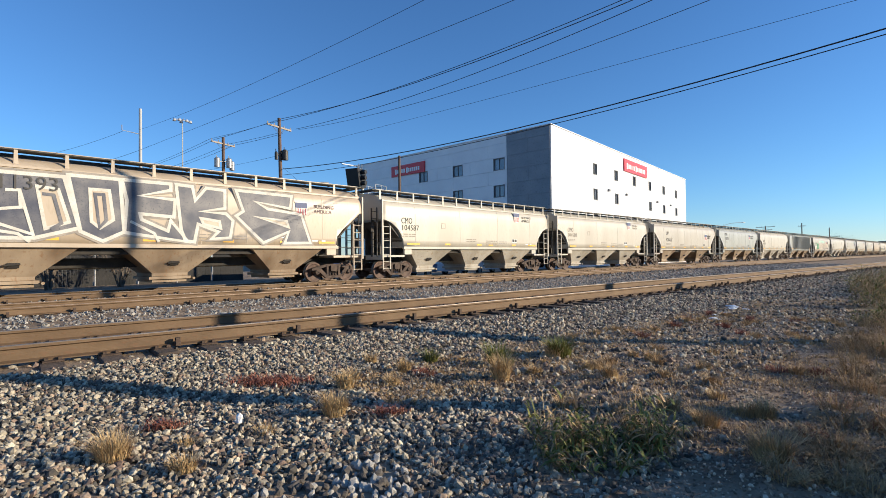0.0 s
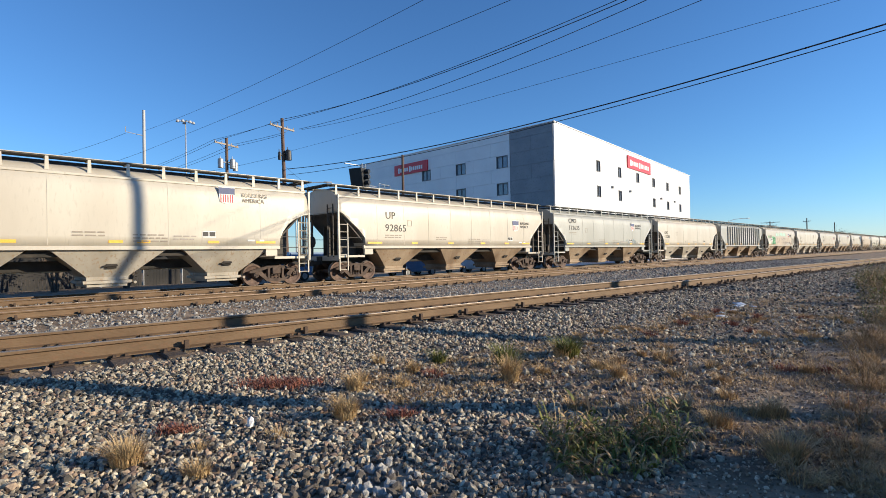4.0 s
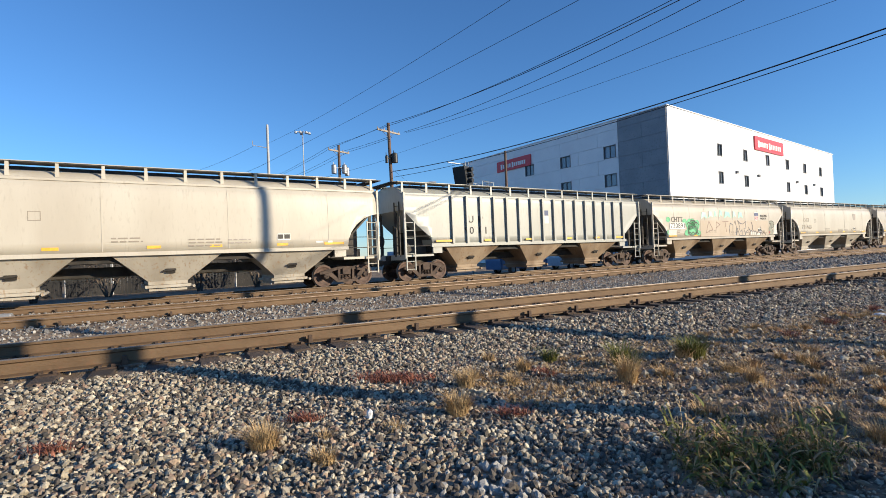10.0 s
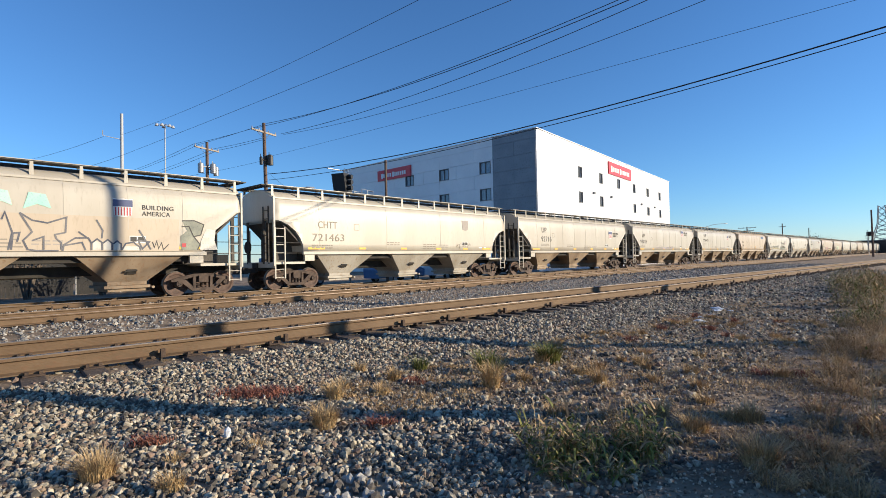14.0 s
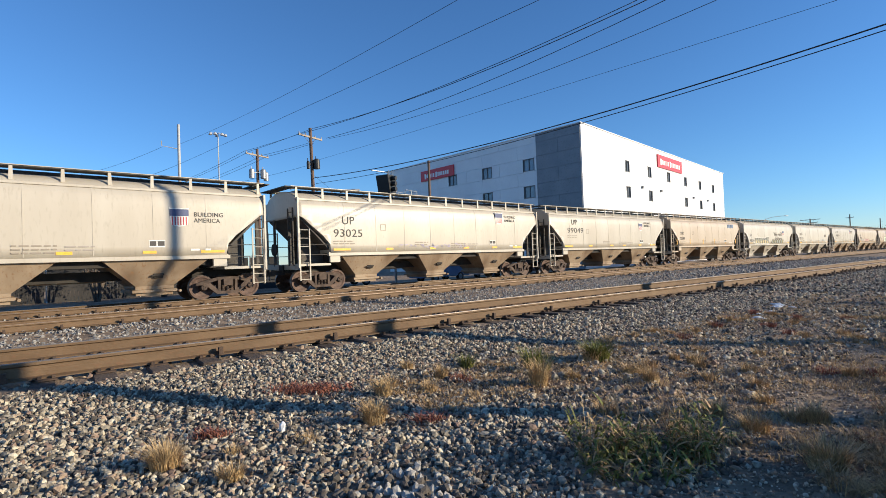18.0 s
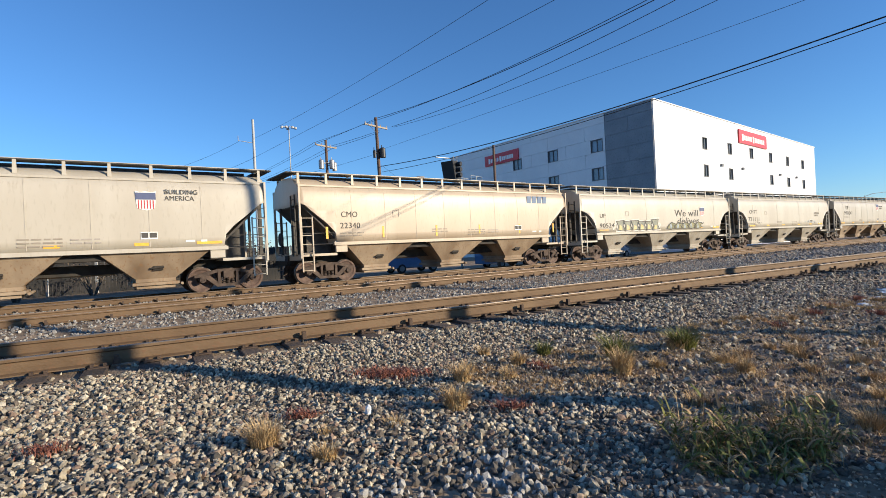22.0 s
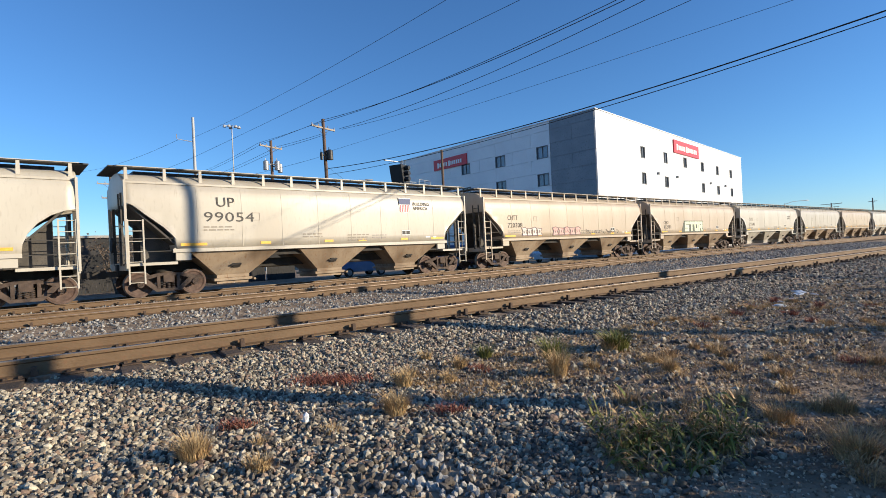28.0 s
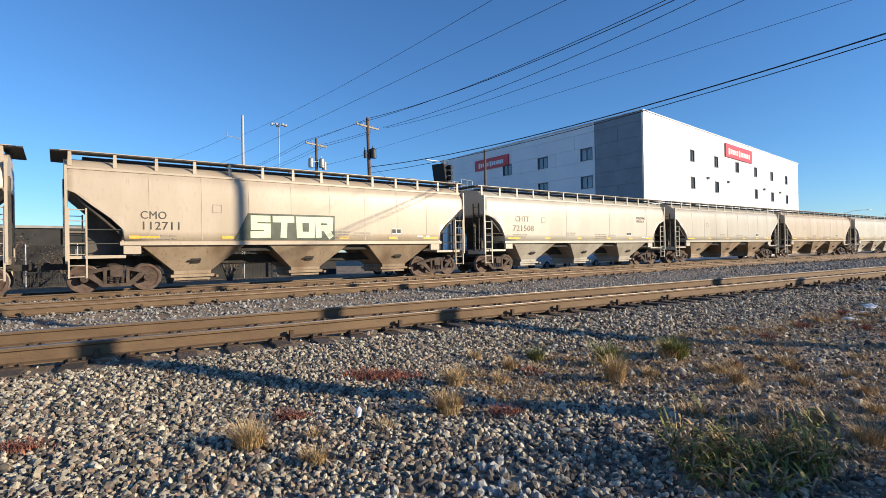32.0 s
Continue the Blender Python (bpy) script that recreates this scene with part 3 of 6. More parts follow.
def hopper_car(L, paint, label, curve=True, bays=3, seams=8):
    """A three-bay covered hopper, standing on the rails at z = 0, its middle at the origin."""
    car = thing("hopper_car", label, "freight car", group="hopper cars of the train")
    h = L / 2
    P = M[paint]
    bm = bmesh.new()
    body_mesh(bm, L, SIDE if curve else RIBBED, curve)
    body = part("body", bm, P, car, smooth=False)
    for p in body.data.polygons:
        p.use_smooth = abs(p.normal.x) < 0.5
    for sy in (-1, 1):
        # side sill and roof seam
        bm = bmesh.new()
        bm_box(bm, (0, sy * 1.53, 1.60), (L - 2.9, 0.14, 0.13))
        bm_box(bm, (0, sy * 1.49, 1.68), (L - 3.0, 0.10, 0.05))
        part("side_sill", bm, P, car)
        bm = bmesh.new()
        bm_box(bm, (0, sy * 1.41, 4.0), (L, 0.11, 0.07))
        part("roof_seam", bm, P, car)
        n = seams
        for i in range(n):
            x = -h + 2.3 + (L - 4.6) * i / (n - 1) if curve else -h + 2.7 + (L - 4.4) * i / (n - 1)
            bm = bmesh.new()
            if curve:
                pts = half(SIDE, 1.70)
                bm_loft(bm, [[(x + d, sy * (y + e), z) for d, e in ((-0.012, 0.0), (-0.012, 0.008), (0.012, 0.008), (0.012, 0.0))] for y, z in pts[:-1]])
                part("seam", bm, P, body)
            else:
                bm_box(bm, (x, sy * 1.555, 2.83), (0.075, 0.13, 2.3))
                bm_box(bm, (x, sy * 1.615, 2.83), (0.12, 0.015, 2.3))
                part("side_post", bm, P, body)
    # slope sheets at the ends, and the end frame; inner parts painted dark as shade
    for sx in (-1, 1):
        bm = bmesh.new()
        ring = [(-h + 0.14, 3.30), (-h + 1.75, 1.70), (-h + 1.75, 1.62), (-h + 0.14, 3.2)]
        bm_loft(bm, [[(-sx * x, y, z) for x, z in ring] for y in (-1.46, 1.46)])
        part("slope_sheet", bm, M["slope"], car, "slope sheet painted dark as shade")
        bm = bmesh.new()
        bm_poly(bm, [(sx * (h - 1.55), 1.7), (sx * (h - 1.55), 1.25), (sx * (h - 2.05), 1.25), (sx * (h - 2.05), 1.6)], -1.54, -1.42)
        part("bolster_web", bm, P, car)
        bm = bmesh.new()
        bm_poly(bm, [(sx * (h - 1.55), 1.7), (sx * (h - 1.55), 1.25), (sx * (h - 2.05), 1.25), (sx * (h - 2.05), 1.6)], 1.42, 1.54)
        part("bolster_web", bm, P, car)
        bm = bmesh.new()
        bm_box(bm, (sx * (h - 0.82), 0, 1.17), (1.6, 2.9, 0.10))
        bm_box(bm, (sx * (h - 0.06), 0, 1.10), (0.10, 3.0, 0.24))
        part("end_platform", bm, P, car)
        for sy in (-1, 1):
            ladder(car, sx * (h - 0.32), sy, P, 0.46, 0.5, 2.72)
            bm = bmesh.new()
            bm_box(bm, (sx * (h - 0.04), sy * 1.56, 2.55), (0.075, 0.10, 3.0))
            part("corner_post", bm, P, car)
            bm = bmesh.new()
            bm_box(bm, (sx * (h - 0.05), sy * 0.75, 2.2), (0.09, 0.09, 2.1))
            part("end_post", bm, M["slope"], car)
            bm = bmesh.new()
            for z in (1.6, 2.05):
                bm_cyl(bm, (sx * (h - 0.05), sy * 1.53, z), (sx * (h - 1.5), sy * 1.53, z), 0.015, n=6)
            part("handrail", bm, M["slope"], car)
        # Web plates added so the open void below the sheet looks dark.
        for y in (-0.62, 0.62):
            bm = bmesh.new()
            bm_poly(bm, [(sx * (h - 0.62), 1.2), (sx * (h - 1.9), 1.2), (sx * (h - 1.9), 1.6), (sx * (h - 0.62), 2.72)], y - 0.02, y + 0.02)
            part("shear_web", bm, M["slope"], car, "web plate added to darken the void under the slope sheet")
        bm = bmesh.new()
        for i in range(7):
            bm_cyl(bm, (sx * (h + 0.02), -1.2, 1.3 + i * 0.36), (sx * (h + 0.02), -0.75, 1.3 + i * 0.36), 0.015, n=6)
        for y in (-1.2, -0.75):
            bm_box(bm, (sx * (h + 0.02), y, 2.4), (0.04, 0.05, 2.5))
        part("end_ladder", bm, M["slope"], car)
        bm = bmesh.new()
        bm_box(bm, (sx * (h + 0.22), 0, 0.86), (0.62, 0.18, 0.2))
        bm_box(bm, (sx * (h + 0.50), 0.04, 0.86), (0.24, 0.28, 0.28))
        part("coupler", bm, M["under"], car, "black coupler")
    bm = bmesh.new()
    bm_cyl(bm, (-h - 0.04, 0.55, 1.9), (-h - 0.10, 0.55, 1.9), 0.28, n=20)
    part("brake_wheel", bm, M["under"], car)
    # centre sill, hopper bays with their gates
    bm = bmesh.new()
    bm_box(bm, (0, 0, 1.02), (L + 0.1, 0.42, 0.34))
    part("centre_sill", bm, M["under"], car, "black centre sill")
    # Black box added to put shade into the gaps between the bays.
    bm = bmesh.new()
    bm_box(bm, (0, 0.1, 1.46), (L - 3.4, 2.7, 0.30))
    part("underframe", bm, M["under"], car, "black box added as shade between the bays")
    span = L - 3.2
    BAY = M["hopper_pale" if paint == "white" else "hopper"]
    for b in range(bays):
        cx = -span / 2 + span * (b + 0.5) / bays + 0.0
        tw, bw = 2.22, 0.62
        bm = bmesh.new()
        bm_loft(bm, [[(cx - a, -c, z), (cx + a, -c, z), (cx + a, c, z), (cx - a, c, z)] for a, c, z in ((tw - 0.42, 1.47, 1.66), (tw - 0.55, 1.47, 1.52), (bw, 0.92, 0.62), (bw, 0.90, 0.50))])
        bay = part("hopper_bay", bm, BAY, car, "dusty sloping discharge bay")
        bm = bmesh.new()
        bm_box(bm, (cx, 0, 0.44), (1.45, 1.9, 0.10))
        bm_box(bm, (cx, 0, 0.34), (1.2, 1.7, 0.12))
        bm_cyl(bm, (cx + 0.80, -1.05, 0.40), (cx + 0.80, 1.05, 0.40), 0.05, n=8)
        part("outlet_gate", bm, BAY, bay)
        for sy in (-1, 1):
            bm = bmesh.new()
            q = Matrix.Rotation(sy * radians(-32), 3, 'X')
            bm_box(bm, (cx + 0.05, sy * 1.17, 0.98), (0.30, 0.06, 0.16), q)
            bm_cyl(bm, (cx - 0.18, sy * 1.20, 0.98), (cx + 0.22, sy * 1.22, 1.02), 0.035, n=8)
            part("vibrator_bracket", bm, M["under"], bay, "dark bracket")
    # Tan plates stand in for the sunlit far bay slopes in the gaps.
    for b in range(bays - 1):
        cx = -span / 2 + span * (b + 1) / bays
        bm = bmesh.new()
        bm_poly(bm, [(cx - 1.25, 0.80), (cx + 1.05, 0.80), (cx + 0.45, 1.18), (cx - 0.55, 1.18)], 0.1, 0.16)
        part("ridge_sheet", bm, BAY, car, "tan plate standing in for the sunlit far bay")
    # roof walk
    for sy in (-1, 1):
        bm = bmesh.new()
        bm_box(bm, (0, sy * 0.98, 4.55), (L + 0.4, 0.54, 0.045))
        walk_ = part("running_board", bm, M["grating"], car, "dark grated roof walk")
        bm = bmesh.new()
        bm_box(bm, (0, sy * 1.26, 4.572), (L + 0.2, 0.025, 0.022))
        part("edge_strip", bm, P, walk_)
        n = 14
        for i in range(n):
            x = -h + 0.15 + (L - 0.3) * i / (n - 1)
            bm = bmesh.new()
            bm_poly(bm, [(x - 0.045, 4.535), (x + 0.045, 4.535), (x + 0.06, 4.10), (x - 0.06, 4.10)], sy * 1.25 - 0.02, sy * 1.25 + 0.02)
            bm_box(bm, (x, sy * 0.98, 4.51), (0.05, 0.5, 0.035))
            part("bracket", bm, P, walk_)
    bm = bmesh.new()
    bm_box(bm, (0, 0, 4.44), (L - 1.0, 1.1, 0.14))
    hatch = part("hatch_cover", bm, M["grating"], car, "dark trough hatch cover")
    for x in (-0.36, -0.12, 0.12, 0.36):
        bm = bmesh.new()
        bm_box(bm, (x * L, 0, 4.50), (0.14, 0.8, 0.06))
        part("hatch_bar", bm, M["grating"], hatch)
    for sx in (-1, 1):
        bm = bmesh.new()
        bm_box(bm, (sx * (h + 0.1), 0, 4.55), (0.5, 2.5, 0.04))
        part("end_walk", bm, M["grating"], car)
        add_truck(car, sx * (h - 1.38))
    return car


def decal_box(car, x0, x1, z0, z1, material, name="stripe", y=-1.597, label=""):
    bm = bmesh.new()
    bm_box(bm, ((x0 + x1) / 2, y, (z0 + z1) / 2), (x1 - x0, 0.006, z1 - z0))
    return part(name, bm, material, car, label)


def split_letters(body):
    """The baked lettering cut into its letters: vertices and faces of each, from left to right."""
    me = TEXT[body]
    root = list(range(len(me.vertices)))

    def find(a):
        while root[a] != a:
            root[a] = root[root[a]]
            a = root[a]
        return a
    for p in me.polygons:
        v = list(p.vertices)
        for q in v[1:]:
            root[find(q)] = find(v[0])
    spans = {}
    for i, v in enumerate(me.vertices):
        k = find(i)
        lo, hi = spans.get(k, (9e9, -9e9))
        spans[k] = (min(lo, v.co.x), max(hi, v.co.x))
    groups = []
    for k, (lo, hi) in sorted(spans.items(), key=lambda e: e[1][0]):
        if groups and lo < groups[-1][1] - 0.2 * (hi - lo):
            groups[-1][1] = max(groups[-1][1], hi)
            groups[-1][0].add(k)
        else:
            groups.append([{k}, hi])
    out = []
    for keys, hi in groups:
        ids = [i for i in range(len(root)) if find(i) in keys]
        at = {i: n for n, i in enumerate(ids)}
        out.append(([tuple(me.vertices[i].co) for i in ids], [tuple(at[q] for q in p.vertices) for p in me.polygons if find(p.vertices[0]) in keys]))
    return out


SPLIT = {}


def letters(car, txt, x, z, size, material, y=-1.598, width=None, label=""):
    """Stencilled lettering, each letter a part of its own."""
    if txt not in SPLIT:
        SPLIT[txt] = split_letters(txt)
    co = [v[0] for vs, fs in SPLIT[txt] for v in vs]
    kx = width / max(0.01, max(co) - min(co)) if width else size / 0.7
    for vs, fs in SPLIT[txt]:
        me = bpy.data.meshes.new("letter")
        me.from_pydata([(a * kx, b * size / 0.7, c) for a, b, c in vs], [], fs)
        me.materials.append(material)
        ob = new("letter", me)
        ob.parent = car
        ob.matrix_basis = pose(x, y, z, 90, 0, 0)
        tagged(ob, label or "stencilled letter")


def shield(car, x, z, w=0.72, faded=False):
    """A shield-shaped emblem with a band and stripes."""
    bm = bmesh.new()
    hgt = w * 1.05
    pts = [(-0.5, 1.0), (-0.25, 0.95), (0, 1.0), (0.25, 0.95), (0.5, 1.0), (0.46, 0.45), (0.42, 0.12), (0.2, 0.04), (0, 0), (-0.2, 0.04), (-0.42, 0.12), (-0.46, 0.45)]
    bm_poly(bm, [(x + a * w, z + b * hgt) for a, b in pts], -1.600, -1.592)
    s = part("emblem", bm, M["ghostink"] if faded else M["whiteink"], car, "shield emblem with stripes")
    if faded:
        return
    bm = bmesh.new()
    bm_box(bm, (x, -1.602, z + hgt * 0.74), (w * 0.96, 0.005, hgt * 0.36))
    part("band", bm, M["blueink"], s)
    bm = bmesh.new()
    for i in range(6):
        bm_box(bm, (x + (i - 2.5) * w * 0.14, -1.602, z + hgt * 0.31), (w * 0.06, 0.005, hgt * 0.44))
    part("stripes", bm, M["redink"], s)


def small_print(car, x, z, w, lines, rnd, material):
    bm = bmesh.new()
    for i in range(lines):
        a = 0.0
        while a < w - 0.06:
            b = min(w, a + rnd.uniform(0.12, 0.3))
            bm_box(bm, (x + (a + b) / 2, -1.596, z - i * 0.11), (b - a, 0.004, 0.045))
            a = b + 0.06
    tagged(part("small_print", bm, material, car), "lines of faded small print")


def yellow_marks(car, L, rnd):
    h = L / 2
    for x, w in ((-h + 1.7, 0.9), (-h + 4.6, 0.42), (-h + 7.4, 0.42), (h - 6.8, 0.42), (h - 4.4, 0.42), (h - 2.5, 0.85)):
        decal_box(car, x, x + w, 1.76, 1.86, M["yellow"], "reflector_strip", -1.585)


def ribbon(pts, width, y, closed=False):
    """One painted line of even width along a polyline (x, z), with mitred bends."""
    n = len(pts)
    rows = []
    for i, (x, z) in enumerate(pts):
        prv = pts[i - 1] if i or closed else None
        nxt = pts[(i + 1) % n] if i < n - 1 or closed else None
        d1 = Vector((x - prv[0], z - prv[1])) if prv else Vector((nxt[0] - x, nxt[1] - z))
        d2 = Vector((nxt[0] - x, nxt[1] - z)) if nxt else d1
        d1, d2 = d1.normalized(), d2.normalized()
        m = Vector((-d1.y - d2.y, d1.x + d2.x))
        m = m.normalized() if m.length > 0.05 else Vector((-d1.y, d1.x))
        k = width / 2 / max(0.5, abs(m.x * -d1.y + m.y * d1.x))
        rows.append(((x + m.x * k, z + m.y * k), (x - m.x * k, z - m.y * k)))
    bm = bmesh.new()
    vs = [[bm.verts.new((p[0], yy, p[1])) for p in (a, b) for yy in (y, y + 0.004)] for a, b in rows]
    for i in range(n if closed else n - 1):
        p, q = vs[i], vs[(i + 1) % n]
        for j, k in ((0, 2), (2, 3), (3, 1), (1, 0)):
            bm.faces.new((p[j], q[j], q[k], p[k]))
    if not closed:
        for v in (vs[0], vs[-1]):
            bm.faces.new((v[0], v[2], v[3], v[1]))
    bmesh.ops.recalc_face_normals(bm, faces=bm.faces)
    return bm


def stroke_shape(car, strokes, material, width, y=-1.61, name="spray_paint", label=""):
    """Painted strokes (polylines in x, z) of one width, each a line of its own."""
    for k, pts in enumerate(strokes):
        closed = len(pts) > 3 and pts[0] == pts[-1]
        part(name, ribbon(pts[:-1] if closed else pts, width, y - 0.0002 * k, closed), material, car, label)


# left end at the clip's start (metres along the track), length, paint, marks
CARS = [
    (-3.75, 17.0, "tan", "mural"), (14.46, 15.31, "white", "CMO 104587"), (30.94, 15.04, "white", "CMO 104588"),
    (47.47, 17.04, "beige", "UP 92865"), (65.87, 16.09, "grey", "CMO 112635"), (83.28, 16.16, "white", "CMO 113288"),
    (100.71, 17.36, "ribbed", "UP 90013"), (119.45, 17.3, "beige", "CHTT 720891"), (138.12, 16.96, "white", "CHTT 721463"),
    (156.68, 16.94, "beige", "UP 92716"), (175.0, 16.69, "beige", "UP 93025"), (193.0, 16.02, "beige", "UP 99049"),
    (210.28, 15.9, "tan", "CMO 22340"), (227.48, 17.2, "white", "UP 90524"), (246.0, 17.2, "white", "CHTT 721111"),
    (264.43, 15.9, "beige", "UP 99054"), (281.84, 17.22, "tan", "CHTT 720308"), (300.4, 16.05, "tan", "CMO 112711"),
    (317.83, 17.08, "white", "CHTT 721508"),
]
u_next = 336.2
for i in range(13):
    CARS.append((u_next, 16.9, ("beige", "tan", "white", "beige", "grey", "white")[i % 6], ""))
    u_next += 18.2

LABELS = {"beige": "beige covered hopper car with dusty sides, on the rails", "tan": "warm tan covered hopper car with dusty bays, on the rails",
          "white": "off-white covered hopper car with dusty bays, on the rails", "grey": "pale grey covered hopper car with dusty bays, on the rails",
          "ribbed": "pale grey ribbed hopper car with upright side posts, on the rails"}


# lettering: words with their place along the car and up, height and width; the emblem's middle, foot and width; the slogan's place
MARKS = {
    "CMO 104587": ((("CMO", -6.37, 2.88, 0.31, 0.76), ("104587", -6.37, 2.52, 0.29, 1.18)), (3.79, 3.30, 0.65), (4.38, 3.60)),
    "CMO 104588": ((("CMO", -6.11, 2.90, 0.31, 0.76), ("104588", -6.11, 2.52, 0.29, 1.2)), (3.85, 3.30, 0.65), (4.46, 3.62)),
    "UP 92865": ((("UP", -5.70, 3.03, 0.36, 0.62), ("92865", -5.72, 2.40, 0.36, 1.38)), (5.30, 2.60, 0.70), (5.81, 3.06)),
    "CMO 112635": ((("CMO", -6.08, 3.37, 0.33, 1.0), ("112635", -6.09, 2.85, 0.33, 1.4)), (4.16, 2.94, 0.68), (4.70, 3.34)),
    "CMO 113288": ((("CMO", -6.57, 2.78, 0.28, 0.77), ("113288", -6.57, 2.40, 0.27, 1.12)), None, None),
    "CHTT 720891": ((("CHTT", -6.67, 2.74, 0.36, 1.27), ("720891", -6.78, 2.33, 0.34, 1.57)), (4.38, 2.86, 0.62), (4.97, 3.16)),
    "CHTT 721463": ((("CHTT", -6.26, 2.74, 0.33, 1.05), ("721463", -6.57, 2.15, 0.34, 1.75)), (4.3, 2.9, 0.6), None),
    "UP 92716": ((("UP", -5.59, 3.02, 0.38, 0.62), ("92716", -5.64, 2.36, 0.38, 1.33)), (5.25, 2.71, 0.66), (5.74, 3.10)),
    "UP 93025": ((("UP", -6.20, 2.95, 0.36, 0.64), ("93025", -6.64, 2.38, 0.35, 1.51)), (4.58, 3.16, 0.68), (5.09, 3.55)),
    "UP 99049": ((("UP", -5.51, 3.31, 0.36, 0.66), ("99049", -5.99, 2.73, 0.36, 1.87)), (4.0, 2.95, 0.62), (4.56, 3.52)),
    "CMO 22340": ((("CMO", -6.16, 2.70, 0.24, 0.75), ("22340", -6.21, 2.23, 0.24, 0.91)), None, None),
    "UP 90524": ((("UP", -6.84, 2.59, 0.26, 0.53), ("90524", -6.87, 1.99, 0.26, 1.39)), (4.65, 2.66, 0.62), None),
    "CHTT 721111": ((("CHTT", -6.88, 2.82, 0.29, 1.22), ("721111", -7.09, 2.20, 0.32, 1.77)), None, (5.2, 2.75)),
    "UP 99054": ((("UP", -5.0, 3.20, 0.36, 0.66), ("99054", -5.45, 2.64, 0.36, 1.85)), (3.85, 3.06, 0.72), (4.35, 3.45)),
    "CHTT 720308": ((("CHTT", -6.67, 2.75, 0.28, 0.86), ("720308", -6.68, 2.31, 0.28, 1.28)), None, None),
    "CMO 112711": ((("CMO", -6.0, 2.43, 0.26, 0.77), ("112711", -6.0, 2.07, 0.27, 1.1)), None, None),
    "CHTT 721508": ((("CHTT", -6.3, 2.72, 0.3, 1.05), ("721508", -6.5, 2.2, 0.32, 1.6)), None, (5.0, 3.1)),
}
FAINT = ("CMO 104588", "CHTT 721463", "CHTT 721508", "CHTT 721111")


def car_marks(car, L, paint, marks, rnd):
    h = L / 2
    if marks != "CMO 22340":
        yellow_marks(car, L, rnd)
    worn = M["fadedink"] if marks in FAINT else M["ink"]
    if marks in MARKS:
        words, emblem, slogan = MARKS[marks]
        for txt, x, z, size, w in words:
            letters(car, txt, x, z, size, M["ink"] if marks == "CHTT 721111" else worn, width=w)
        small_print(car, words[1][1], words[1][2] - 0.2, 1.1, 2, rnd, M["fadedink"])
        if emblem:
            shield(car, *emblem, marks == "CHTT 721463")
        if slogan:
            letters(car, "BUILDING", slogan[0], slogan[1], 0.16, worn, width=1.03)
            letters(car, "AMERICA", slogan[0], slogan[1] - 0.22, 0.16, worn, width=0.93)
    if paint == "ribbed":
        for txt, x, z, w in (("U", -5.03, 2.68, 0.32), ("P", -4.41, 2.68, 0.3), ("90", -5.25, 2.13, 0.55), ("01", -4.39, 2.13, 0.49), ("3", -3.52, 2.13, 0.24)):
            letters(car, txt, x, z, 0.35, M["ink"], -1.508, w)
        bm = bmesh.new()
        bm_box(bm, (0.30, -1.504, 2.86), (0.50, 0.006, 0.42))
        white = part("emblem", bm, M["whiteink"], car, "worn white emblem patch")
        bm = bmesh.new()
        bm_box(bm, (0.30, -1.504, 3.22), (0.48, 0.008, 0.28))
        part("band", bm, M["blueink"], white)
    if paint != "ribbed":
        small_print(car, 0.6, 2.05, 1.1, 3, rnd, M["fadedink"])
        small_print(car, -h + 6.4, 2.12, 0.9, 2, rnd, M["fadedink"])
        small_print(car, 1.9, 2.02, 0.8, 2, rnd, M["ghostink"])
        # a boxed stencil panel: white ground with black fields
        x = h - 4.1 + rnd.uniform(-0.3, 0.3)
        bm = bmesh.new()
        bm_box(bm, (x, -1.596, 2.10), (0.50, 0.006, 0.25))
        panel = part("stencil_panel", bm, M["whiteink"], car, "small white stencil panel with black fields")
        for dx, w in ((-0.13, 0.2), (0.12, 0.22)):
            bm = bmesh.new()
            bm_box(bm, (x + dx, -1.600, 2.11), (w, 0.004, 0.17))
            part("stencil_field", bm, M["ink"], panel)
        x = -h + 4.3
        stroke_shape(car, [[(x, 2.98), (x + 0.3, 2.98), (x + 0.3, 2.70), (x, 2.70), (x, 2.98)]], M["fadedink"], 0.02, -1.597, "stencil_frame")
        bm = bmesh.new()
        for dx, mw in ((0.9, 0.3), (1.35, 0.2)):
            bm_box(bm, (h - 3.6 + dx, -1.588, 1.88), (mw, 0.004, 0.07))
        part("stencil", bm, M["whiteink"], car, "small white stencil")


# outlines of the large spray-painted letters: along the car and up
LETTER_AD = [(-7.6, 3.8), (-3.35, 3.8), (-2.95, 2.0), (-4.1, 1.62), (-7.2, 1.6), (-7.6, 2.2)]
LETTER_O = [(-3.25, 3.88), (-1.8, 3.88), (-1.68, 1.9), (-2.3, 1.54), (-2.92, 1.88)]
LETTER_E = [(-1.75, 3.88), (-0.2, 3.88), (-0.2, 3.62), (-1.2, 3.32), (-0.05, 3.25), (-0.1, 2.55), (-1.2, 2.62), (-1.15, 2.4), (-0.3, 1.98), (-0.2, 2.4), (0.4, 1.55), (-1.68, 1.88), (-1.6, 3.1)]
LETTER_K = [(-0.02, 3.88), (0.55, 3.85), (0.65, 3.28), (1.05, 3.84), (1.76, 3.8), (1.76, 3.02), (0.85, 2.84), (1.8, 2.8), (2.08, 2.5), (1.97, 1.75), (1.25, 1.7), (1.5, 2.0), (0.75, 2.3), (0.62, 1.55), (0.3, 1.6), (0.15, 2.05)]
